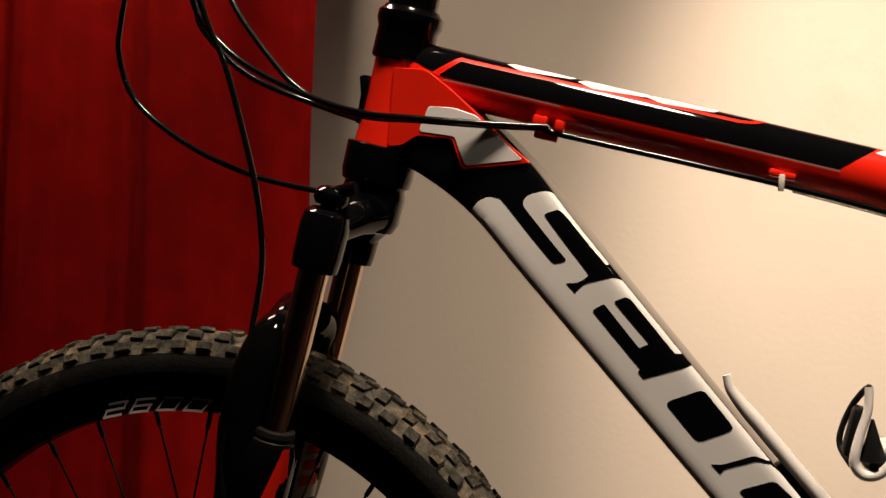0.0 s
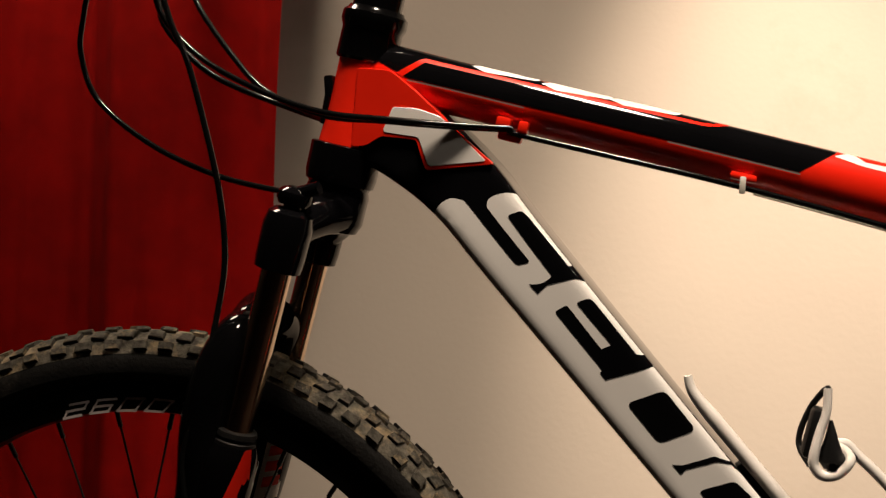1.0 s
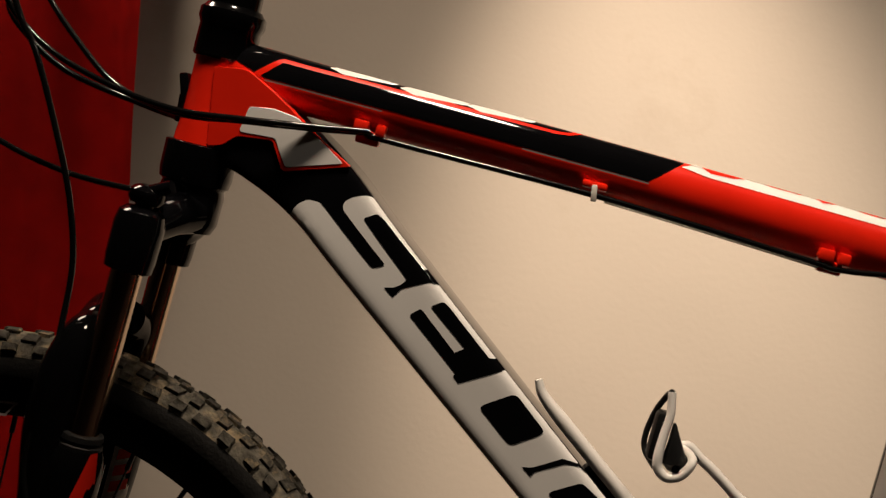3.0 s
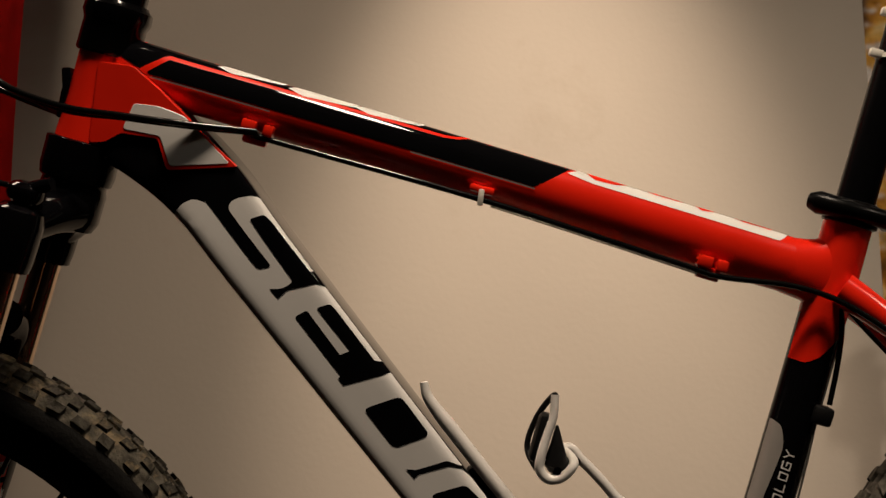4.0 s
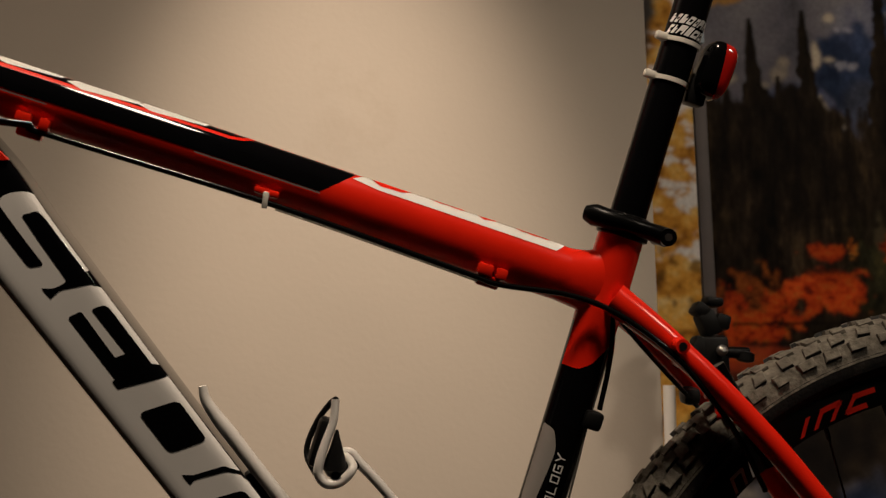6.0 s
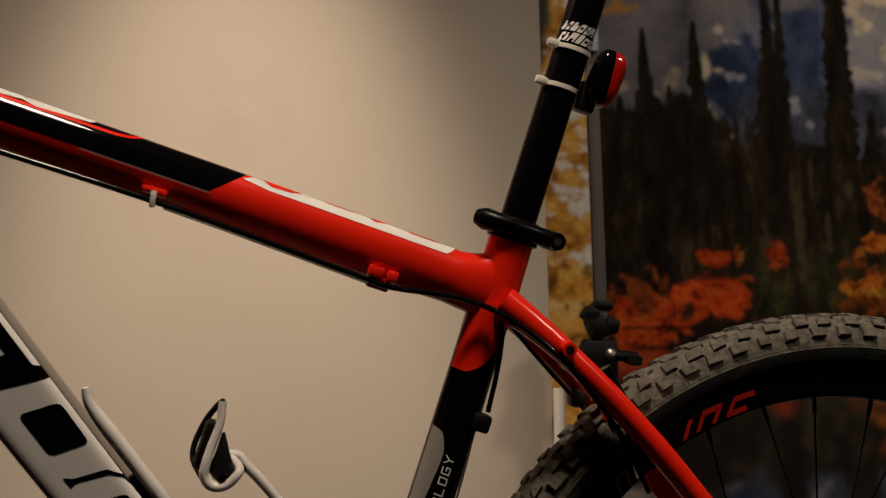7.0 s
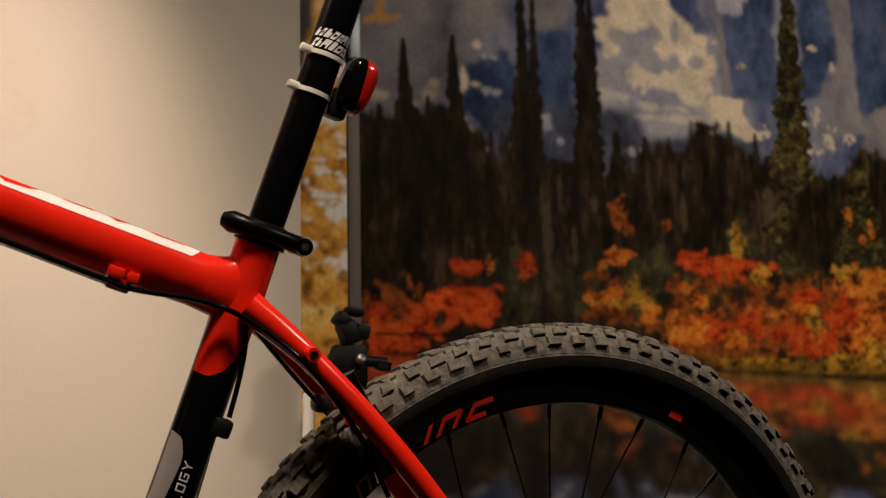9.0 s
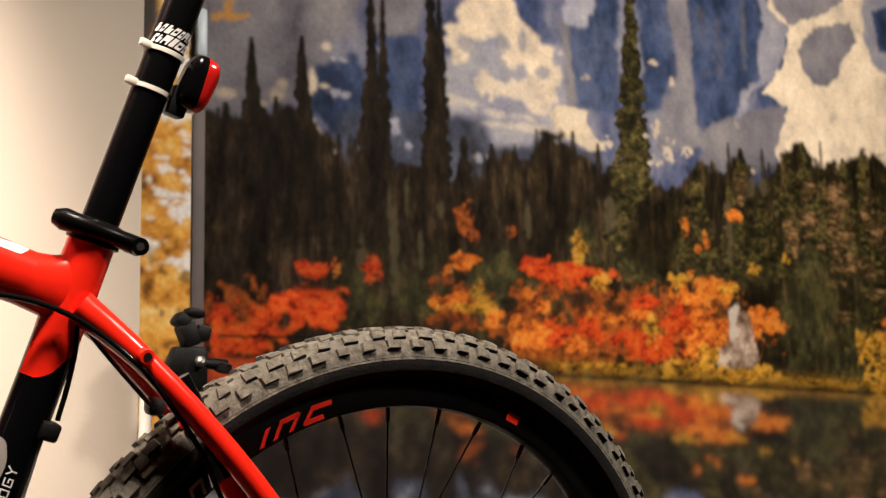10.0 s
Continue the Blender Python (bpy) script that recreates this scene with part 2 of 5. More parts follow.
def wheel(name, hub, turn, tyre_seed, worn, dust):
    R, tube_r = 0.343, 0.0255
    bm = revolve([(-0.055, 0.006), (-0.05, 0.008), (-0.034, 0.009), (-0.033, 0.026), (-0.029, 0.026), (-0.024, 0.015), (0.024, 0.015), (0.029, 0.026), (0.033, 0.026), (0.034, 0.009), (0.05, 0.008), (0.055, 0.006)], (0, 0, 0), (0, 1, 0), 24)
    w = part("wheel", bm, SATIN, bike, "black spoked wheel with a knobbly tyre")
    w.location, w.rotation_euler = hub, (0, 0, radians(turn))

    def ring(profile, sides=120):
        b, rings = bmesh.new(), []
        for k in range(sides):
            a = 2 * math.pi * k / sides
            rings.append([b.verts.new((r * math.cos(a), y, r * math.sin(a))) for y, r in profile])
        for i in range(sides):
            p, q = rings[i], rings[(i + 1) % sides]
            for j in range(len(profile)):
                b.faces.new((p[j], p[(j + 1) % len(profile)], q[(j + 1) % len(profile)], q[j]))
        return b
    part("rim", ring([(-0.0130, 0.298), (-0.0145, 0.292), (-0.0145, 0.2735), (-0.0130, 0.2700), (-0.004, 0.2675), (0.004, 0.2675), (0.0130, 0.2700), (0.0145, 0.2735), (0.0145, 0.292), (0.0130, 0.298), (0.0, 0.290)]), RIM, w, "black aluminium rim")
    rc = R - 0.005 - tube_r
    prof = [(-0.0115, 0.293), (-0.0185, 0.299)] + [(tube_r * 1.04 * math.cos(a), rc + tube_r * math.sin(a)) for a in (math.pi * (1.10 - 1.20 * k / 16) for k in range(17))] + [(0.0185, 0.299), (0.0115, 0.293)]
    part("tyre", ring(prof), RUBBER, w, "black tyre casing with dried dust")
    rnd = random.Random(tyre_seed)
    b = bmesh.new()
    count = 84
    arc = [radians((86 if worn else 72) * (k / 7 - 1)) for k in range(15)]
    band = bmesh.new()
    rings = [[band.verts.new(((rc + (tube_r + 0.0006) * math.cos(t)) * math.cos(2 * math.pi * i / 150), 1.02 * (tube_r + 0.0006) * math.sin(t), (rc + (tube_r + 0.0006) * math.cos(t)) * math.sin(2 * math.pi * i / 150))) for t in arc] for i in range(150)]
    for i in range(150):
        p, q = rings[i], rings[(i + 1) % 150]
        for j in range(14):
            band.faces.new((p[j], p[j + 1], q[j + 1], q[j]))
    part("tread_band", band, dust if worn else MUDDY, w, "dried mud and dust between the knobs")
    for k in range(count):
        for lane, (tilt, hl, hw, hh) in enumerate(((-57, 0.0080, 0.0052, 0.0046), (-33, 0.0076, 0.0056, 0.0036), (-10, 0.0072, 0.0052, 0.0030), (10, 0.0072, 0.0052, 0.0030), (33, 0.0076, 0.0056, 0.0036), (57, 0.0080, 0.0052, 0.0046))):
            a = 2 * math.pi * (k + (0.5 if lane in (1, 4) else (0.2 if lane == 2 else 0.35 if lane == 3 else 0))) / count + rnd.uniform(-0.006, 0.006)
            hl, hw, hh = hl * rnd.uniform(0.82, 1.10), hw * rnd.uniform(0.80, 1.05), hh * rnd.uniform(0.85, 1.05)
            hl, hw = (0.86 * hl, 0.9 * hw) if worn else (0.84 * hl, 0.84 * hw)
            skew = rnd.uniform(-0.2, 0.2) + (0.25 if lane in (1, 4) else 0)
            t = radians(tilt)
            n = Vector((0, math.sin(t), math.cos(t)))
            lat = Vector((0, math.cos(t), -math.sin(t)))
            c = Vector((0, 0, rc)) + n * (tube_r + 0.0005)
            rot = Matrix.Rotation(-a + math.pi / 2, 4, "Y")
            vs = []
            for s, top in ((1.10, -0.002), (1.0, hh * 0.82), (0.88, hh)):
                for i, j in ((-1, -1), (1, -1), (1, 1), (-1, 1)):
                    w_ = rnd.uniform(0.82, 1.10)
                    vs.append(b.verts.new(rot @ (c + Vector((1, 0, 0)) * (i * hl * s * w_ + j * skew * hw) + lat * j * hw * s * w_ + n * (top + rnd.uniform(-0.0005, 0.0003)))))
            # Outward sides of the outer lanes are black: their shade put into colour.
            for f in ((8, 9, 10, 11), (0, 1, 5, 4), (1, 2, 6, 5), (2, 3, 7, 6), (3, 0, 4, 7), (4, 5, 9, 8), (5, 6, 10, 9), (6, 7, 11, 10), (7, 4, 8, 11)):
                b.faces.new([vs[q] for q in f]).material_index = 1 if f[:2] in ((0, 1), (2, 3)) and lane not in (2, 3) else 0
    tagged(part("tread", b, dust, w, "worn rubber knobs with dried mud, outward sides blackened as shade", smooth=False), kind="stuff").data.materials.append(RUBBER)
    me = None
    for k in range(32):
        a = 2 * math.pi * (k + 0.2) / 32
        side = -1 if k % 2 else 1
        lean = 0.42 * (1 if (k // 2) % 2 else -1)
        if k < 4:
            p, q = Vector((0.024 * math.cos(a + lean * 3), side * 0.031, 0.024 * math.sin(a + lean * 3))), Vector((0.267 * math.cos(a), side * 0.003, 0.267 * math.sin(a)))
            b = bar(p, q, 0.0010, 8)
            s = q + (p - q).normalized() * 0.014
            sweep(b, [q, s], 0.0022, 8)
            me = part("spoke", b, RIM, w, "thin black steel spoke")
            wheel.kinds.append(me)
        else:
            o = wheel.kinds[-4 + k % 4].copy()
            scene.collection.objects.link(o)
            o.rotation_euler = (0, -2 * math.pi * (k - k % 4) / 32, 0)
    return w


wheel.kinds = []
FRONT = wheel("front", (-0.6791, 0, 0.343), 5.98, 3, False, TREAD)
REAR = wheel("rear", (0.43, 0, 0.343), 0, 5, True, DUSTED)


# ---------------------------------------------------------------- painted panels on the frame
def wrap(name, tube, points, mat, lift=0.0003, r=0.0, label="", cell=0.008):
    """A painted panel on a tube's left side; points are (metres along, share of the half height across[, corner radius])."""
    t = TUBES[tube]
    h0 = 0.025
    poly = rounded([(p[0], p[1] * h0, *p[2:]) for p in points], r)
    bm = bmesh.new()
    bm.faces.new([bm.verts.new((p.x, p.y, 0)) for p in poly])
    bmesh.ops.triangulate(bm, faces=bm.faces[:])
    xs = [p.x for p in poly]
    n = int((max(xs) - min(xs)) / cell)
    cuts = [(Vector((min(xs) + (i + 1) * (max(xs) - min(xs)) / (n + 1), 0, 0)), Vector((1, 0, 0))) for i in range(n)]
    cuts += [(Vector((0, v * h0, 0)), Vector((0, 1, 0))) for v in (-0.9, -0.8, -0.65, -0.5, -0.25, 0, 0.25, 0.5, 0.65, 0.75, 0.83, 0.9, 0.94)]
    for co, no in cuts:
        bmesh.ops.bisect_plane(bm, geom=bm.verts[:] + bm.edges[:] + bm.faces[:], plane_co=co, plane_no=no)
    bmesh.ops.remove_doubles(bm, verts=bm.verts[:], dist=1e-6)
    for q in bm.verts:
        v = max(-0.985, min(0.985, q.co.y / h0))
        p, w = t.at(q.co.x, v), t.width(q.co.x)
        y = (w + lift) * (1 - abs(v) ** t.n) ** (1 / t.n)
        extra = t.at(q.co.x, v + math.copysign(lift / 0.025, v) * abs(v) ** 3)
        q.co = (extra.x, -y, extra.y)
    return part(name, bm, mat, bike, label)


def tube_width(self, s):
    for i in range(len(self.c) - 1):
        length = (self.c[i + 1] - self.c[i]).length
        if s <= length or i == len(self.c) - 2:
            return self.w[i] + (self.w[i + 1] - self.w[i]) * s / length
        s -= length


Tube.width = tube_width

# down tube: white field from the head lug downwards, black blocks on it
wrap("white_panel", "down", [(0.107, -0.93), (0.1055, -0.60, 0.004), (0.109, -0.33, 0.004), (0.119, -0.14, 0.003), (0.180, -0.12, 0), (0.186, 0.2, 0), (0.1325, 0.19, 0.003), (0.129, 0.34, 0.004), (0.1305, 0.58, 0.004), (0.1342, 0.82), (0.139, 0.97), (0.60, 0.97), (0.60, -0.93)], WHITE, 0.0003, 0.002, "white gloss panel with black blocks")
BLOCKS = (
    [(0.116, -0.14, 0), (0.130, -0.14, 0), (0.1835, -0.12, 0.003), (0.1885, 0.21, 0.003), (0.1325, 0.19, 0)],
    [(0.1483, 0.48), (0.1522, 0.83), (0.1600, 0.88), (0.2100, 0.90), (0.2110, 0.97, 0), (0.2265, 0.97, 0), (0.2200, 0.84), (0.2103, 0.17), (0.2112, -0.17, 0), (0.2010, -0.19, 0), (0.2070, 0.06, 0.004), (0.2080, 0.42, 0.003)],
    [(0.2300, -0.12), (0.2318, 0.24), (0.2749, 0.21, 0), (0.2773, 0.49, 0), (0.2350, 0.47), (0.2385, 0.80), (0.2430, 0.84), (0.2949, 0.84, 0), (0.2991, 0.97, 0), (0.3098, 0.97, 0), (0.2953, -0.23, 0), (0.2885, -0.23, 0), (0.2880, -0.13, 0)],
    [(0.3190, -0.20, 0.005), (0.3290, 0.82, 0.005), (0.3672, 0.80, 0.005), (0.3580, -0.21, 0.005)],
    [(0.3765, -0.31, 0), (0.3865, -0.29, 0), (0.3856, -0.11), (0.3952, 0.70), (0.4038, 0.93, 0), (0.4130, 0.97, 0), (0.4020, 0.97, 0), (0.3908, 0.74), (0.3818, -0.09)],
    [(0.4052, -0.20), (0.4055, -0.07), (0.4145, 0.74, 0.004), (0.4303, 0.81), (0.470, 0.80), (0.4600, -0.2)],
)
for b in BLOCKS:
    wrap("black_block", "down", b, BLACK, 0.0006, 0.0022)

# head lug: a red welded plate with a white badge


def plate(name, points, mat, parent, front, r, label=""):
    """A plate in the bicycle's plane that runs into the head tube, its front edge eased; front: its depth at the rear end."""
    bm, ease, rings = bmesh.new(), 0.0008, []
    outline = rounded(points, r)
    mid = sum(outline, Vector((0, 0))) / len(outline)
    for back, inset in ((0.012, 0.0), (ease, 0.0), (0.0, ease)):
        rings.append([bm.verts.new((p.x, back - front + 0.0036 * min(1, max(0, (-0.375 - p.x) / 0.07)), p.y)) for p in (q + (mid - q).normalized() * inset for q in outline)])
    n = len(outline)
    for a, b in zip(rings, rings[1:]):
        for k in range(n):
            bm.faces.new((a[k], a[(k + 1) % n], b[(k + 1) % n], b[k]))
    bm.faces.new(rings[0]), bm.faces.new(rings[-1])
    return part(name, bm, mat, parent, label)


lug = plate("head_lug", [(-0.4534, 0.8235), (-0.4411, 0.8235), (-0.4280, 0.8301), (-0.3981, 0.8246), (-0.3919, 0.8000), (-0.3370, 0.8013), (-0.3665, 0.8314), (-0.3758, 0.8424), (-0.3955, 0.8632), (-0.4164, 0.8820), (-0.4433, 0.8863)], RED, bike, 0.0284, 0.003, "red welded plate behind the head tube")
plate("white_badge", [(-0.4160, 0.8529), (-0.3962, 0.8498), (-0.3771, 0.8420), (-0.3648, 0.8286), (-0.3421, 0.8039), (-0.3893, 0.8029), (-0.3969, 0.8267), (-0.4262, 0.8335)], WHITE, lug, 0.0289, 0.003, "white painted badge panel")

# top tube: black upper side with a red line, white dashes and grey lines
wrap("black_panel", "top", [(0.006, 0.36), (0.0318, 0.20), (0.0378, -0.04), (0.3484, 0.01), (0.372, 0.97), (0.004, 0.97)], BLACK, 0.0003, 0.0, "black gloss panel")
wrap("red_line", "top", [(0.0330, -0.07), (0.0490, 0.62), (0.2705, 0.74), (0.2815, 0.82), (0.2905, 0.97), (0.2840, 0.97), (0.2790, 0.89), (0.2700, 0.84), (0.0480, 0.76), (0.0440, 0.66), (0.0285, 0.06)], RED, 0.0006)
for s0, s1, v0, v1 in ((0.084, 0.1408, 0.90, 0.78), (0.1423, 0.1999, 0.86, 0.74), (0.1962, 0.2535, 0.88, 0.78)):
    wrap("white_dash", "top", [(s0, v0), (s0 + 0.006, 0.97), (s1, 0.97), (s1 - 0.004, v0 - 0.01), (s0 + 0.013, v1)], WHITE, 0.0009, 0.001)
wrap("white_band", "top", [(0.3699, 0.80), (0.378, 0.97), (0.550, 0.97), (0.543, 0.70), (0.392, 0.70)], WHITE, 0.0006, 0.001)
for a in ([(0.385, 0.97), (0.393, 0.84), (0.410, 0.88), (0.4187, 0.97)], [(0.434, 0.98), (0.440, 0.95), (0.461, 0.955), (0.4656, 0.98)], [(0.474, 0.98), (0.480, 0.90), (0.4915, 0.98)], [(0.506, 0.98), (0.512, 0.94), (0.534, 0.95), (0.539, 0.98)]):
    wrap("red_notch", "top", a, RED, 0.0009)
for a, b, v0, v1, m in ((0.0383, 0.1355, -0.115, -0.125, GREY), (0.249, 0.3495, -0.075, -0.045, GREY), (0.1412, 0.248, 0.0, 0.02, BLACK)):
    wrap("pinstripe", "top", [(a, v0 - 0.025), (a, v0 + 0.025), (b, v1 + 0.025), (b, v1 - 0.025)], m, 0.0005 if m is GREY else 0.0009)

# seat tube: red top, black below, pale panel
wrap("red_panel", "seat", [(0.0, -0.97), (0.0, 0.97), (0.0865, 0.97), (0.0897, 0.86), (0.112, 0.08, 0.004), (0.1188, -0.44, 0.004), (0.1184, -0.97)], RED, 0.0003)
part("seat_lug", Tube([(0.1395, 0.750, 0.0188, 0.0188), (0.1255, 0.703, 0.0193, 0.0193), (0.1165, 0.672, 0.0187, 0.0183)], 2.0).mesh(), RED, bike, "red upper seat tube")
part("weld_fillet", Tube([(0.085, 0.7150, 0.0215, 0.0175), (0.108, 0.7090, 0.0255, 0.0180), (0.127, 0.7060, 0.0340, 0.0175)], 2.2).mesh(), RED, bike)
wrap("silver_panel", "seat", [(0.1682, -0.97), (0.1705, -0.60, 0.004), (0.1857, -0.30, 0.008), (0.2264, -0.50), (0.300, -0.60), (0.300, -0.97)], material("silver_paint", (0.42, 0.39, 0.36), 0.35, metal=0.4, vary=0.06), 0.0006, 0.0, "silver-grey painted panel")

# letters drawn with plain strokes on a unit grid (width 1, height 1)
STROKES = {
    "O": [[(0.15, 0.05), (0.1, 0.95), (0.9, 0.95), (0.9, 0.05), (0.1, 0.05)]],
    "L": [[(0.1, 1), (0.1, 0.05), (0.9, 0.05)]],
    "G": [[(0.9, 0.95), (0.1, 0.95), (0.1, 0.05), (0.9, 0.05), (0.9, 0.5), (0.5, 0.5)]],
    "Y": [[(0.05, 1), (0.5, 0.5), (0.95, 1)], [(0.5, 0.5), (0.5, 0)]],
    "2": [[(0.1, 0.95), (0.9, 0.95), (0.9, 0.5), (0.1, 0.5), (0.1, 0.05), (0.9, 0.05)]],
    "6": [[(0.9, 0.95), (0.1, 0.95), (0.1, 0.05), (0.9, 0.05), (0.9, 0.5), (0.1, 0.5)]],
    "0": [[(0.1, 0.05), (0.1, 0.95), (0.9, 0.95), (0.9, 0.05), (0.1, 0.05)]],
    "I": [[(0.1, 0), (0.1, 1)]],
    "N": [[(0.1, 0), (0.1, 0.95), (0.9, 0.95), (0.9, 0)]],
    "C": [[(0.95, 0.95), (0.1, 0.95), (0.1, 0.05), (0.95, 0.05)]],
}


def strokes(text, advance, glyph, thick, slant, place, advances=None):
    """Flat strips for each letter; place(u, w) gives the point for u along and w up the line of writing."""
    bm, u0 = bmesh.new(), 0.0
    for i, ch in enumerate(text):
        for line in STROKES[ch]:
            for a, b in zip(line, line[1:]):
                a, b = Vector(a), Vector(b)
                d = (b - a).normalized()
                a, b = a - d * 0.06, b + d * 0.06
                n = Vector((-d.y, d.x))
                steps = 6
                prev = None
                for k in range(steps + 1):
                    c = a.lerp(b, k / steps)
                    pair = []
                    for s in (-1, 1):
                        u = u0 + c.x * glyph[0] + n.x * s * thick / 2 + c.y * slant * glyph[1]
                        w = c.y * glyph[1] + n.y * s * thick / 2
                        pair.append(bm.verts.new(place(u, w)))
                    if prev:
                        bm.faces.new((prev[0], prev[1], pair[1], pair[0]))
                    prev = pair
        u0 += advances[i] if advances else advance
    return bm


def on_seat(u, w):
    t = TUBES["seat"]
    s, v = 0.2300 - u, (w - 0.0034) / 0.0185
    p = t.at(s, -v)
    return (p.x, -(t.width(s) + 0.0008) * math.sqrt(max(0.0, 1 - v * v)), p.y)


part("lettering", strokes("OLOGY", 0.0088, (0.0068, 0.0070), 0.0011, 0.1, on_seat), PRINT_W, bike, "white printed word on the seat tube")


def on_rim(angle, base):
    def place(u, w):
        r = base + w
        a = radians(angle) - u / base
        return (r * math.cos(a), -0.0152, r * math.sin(a))
    return place


part("lettering", strokes("2600", 0.0245, (0.0195, 0.0115), 0.0022, 0.8, on_rim(101.4, 0.2695)), PRINT_G, FRONT, "faded silver print on the rim")
part("lettering", strokes("INC", 0.02, (0.0200, 0.0115), 0.0046, 0.95, on_rim(121.0, 0.2742), (0.0135, 0.0295, 0.02)), PRINT_R, REAR, "red print on the rim")
bm = strokes("I", 0.02, (0.010, 0.008), 0.0150, 0.0, on_rim(65.6, 0.2785))
part("rim_mark", bm, PRINT_R, REAR, "red square printed on the rim")
part("lettering", strokes("NI", 0.02, (0.014, 0.012), 0.0032, 0.4, on_rim(136, 0.2735), (0.020, 0.02)), PRINT_W, REAR, "white print on the rim")

# ---------------------------------------------------------------- head set, stem, fork
def along(s, side=0.0):
    return HEAD_TOP + AXIS_H * s + Vector((0, side, 0))


part("upper_cup", revolve([(-0.038, 0.0235), (-0.036, 0.0252), (-0.012, 0.0248), (-0.006, 0.0272), (0.001, 0.0268), (0.004, 0.0235), (0.006, 0.0225)], HEAD_TOP, AXIS_H, 40), SATIN, bike, "black headset cup")
part("stem", revolve([(0.004, 0.0205), (0.02, 0.0205), (0.021, 0.0195), (0.023, 0.0195), (0.024, 0.0205), (0.060, 0.0205), (0.064, 0.018)], HEAD_TOP, AXIS_H, 36), SATIN, bike, "black stem and spacers")
part("lower_cup", revolve([(-0.1075, 0.0280), (-0.1085, 0.0298), (-0.132, 0.0298), (-0.139, 0.0285), (-0.141, 0.0255), (-0.150, 0.0250)], HEAD_TOP, AXIS_H, 40), BLACK, bike, "black lower headset cup")
part("head_badge", box(bmesh.new(), (-0.4770, -0.012, 0.858), (-0.4690, 0.008, 0.884), 0.002, None), BLACK, bike)
part("cable_clip", bar((-0.4795, -0.011, 0.845), (-0.4735, -0.013, 0.866), 0.003, 12), SATIN, bike)

SLOPE = -0.3392   # fork legs, x over z


def leg(z, side):
    """Centre of a fork leg at height z; the fork is turned a little to the rider's left."""
    return Vector((-0.5140 + (z - 0.73) * -SLOPE - side * 0.10 * 0.065, side * 0.064, z))


def crown():
    bm = revolve([(-0.140, 0.0250), (-0.148, 0.0268), (-0.170, 0.0262), (-0.178, 0.0225)], HEAD_TOP, AXIS_H, 32)
    for side in (-1, 1):
        path = smooth_path([(-0.474, side * 0.010, 0.772), (-0.483, side * 0.030, 0.770), (-0.494, side * 0.050, 0.763), leg(0.752, side)], 6)
        sweep(bm, path, [0.0185 - 0.0030 * i / (len(path) - 1) for i in range(len(path))], 20)
    return bm


part("fork_crown", crown(), BLACK, bike, "black gloss forged fork crown")
for side in (-1, 1):
    a, b = leg(0.729, side), leg(0.777, side)
    ax = (b - a).normalized()
    part("leg_cap", revolve([(0, 0.0165), (0.001, 0.0185), (0.010, 0.0195), (0.036, 0.0200), (0.046, 0.0180), (0.050, 0.0130), (0.051, 0.0075), (0.055, 0.0070)], a, ax, 32), BLACK, bike, "black rounded fork leg top")
    part("stanchion", bar(leg(0.735, side), leg(0.59, side), 0.0125, 40), BRONZE, bike, "polished bronze fork stanchion")
    top = leg(0.603, side)
    part("wiper_seal", revolve([(0.002, 0.0135), (0.001, 0.0165), (-0.003, 0.0172), (-0.004, 0.0160), (-0.006, 0.0160), (-0.007, 0.0178), (-0.010, 0.0178)], top, ax, 36), MATT, bike, "black rubber wiper seal")
    p = [leg(0.596, side), leg(0.575, side), leg(0.52, side), leg(0.43, side) + Vector((-0.004, 0, 0)), Vector((-0.6791 + side * -0.004, side * 0.058, 0.352))]
    part("fork_lower", sweep(bmesh.new(), smooth_path(p, 6), [0.0170 + 0.006 * math.sin(min(1, i / 12) * math.pi * 0.75) for i in range(25)], 28), FORK, bike, "black gloss lower fork leg")
    # broad flange at the front of the lower leg that runs up into the arch
    line = smooth_path([(-0.601, side * 0.066, 0.500), (-0.586, side * 0.065, 0.555), (-0.578, side * 0.064, 0.605), (-0.566, side * 0.062, 0.645), (-0.552, side * 0.052, 0.674), (-0.548, side * 0.030, 0.684)], 5)
    part("leg_flange", sweep(bmesh.new(), line, [0.0165 + 0.004 * math.sin(math.pi * i / (len(line) - 1)) for i in range(len(line))], 20), FORK, bike, "black gloss flange of the fork leg")
arch = smooth_path([(-0.553, -0.050, 0.672), (-0.548, -0.030, 0.686), (-0.551, 0.0, 0.693), (-0.556, 0.030, 0.686), (-0.562, 0.050, 0.672)], 6)
part("fork_arch", sweep(bmesh.new(), arch, 0.0165, 18), FORK, bike, "black fork arch over the tyre")


def patch(a, b, r, mat, name, span, label="", taper=(1, 1)):
    """A strip laid on a round leg: span in degrees, 0 faces backwards, -90 the left side."""
    bm = bmesh.new()
    a, b = Vector(a), Vector(b)
    rows = []
    for i in range(9):
        u = i / 8
        c = a.lerp(b, u)
        half = (span[1] - span[0]) / 2 * (taper[0] * (1 - u) + taper[1] * u)
        mid = (span[0] + span[1]) / 2
        rows.append([bm.verts.new(c + r * Vector((math.cos(radians(mid + half * k / 5)), math.sin(radians(mid + half * k / 5)), 0))) for k in range(-5, 6)])
    for p, q in zip(rows, rows[1:]):
        for k in range(10):
            bm.faces.new((p[k], p[k + 1], q[k + 1], q[k]))
    return part(name, bm, mat, bike, label)


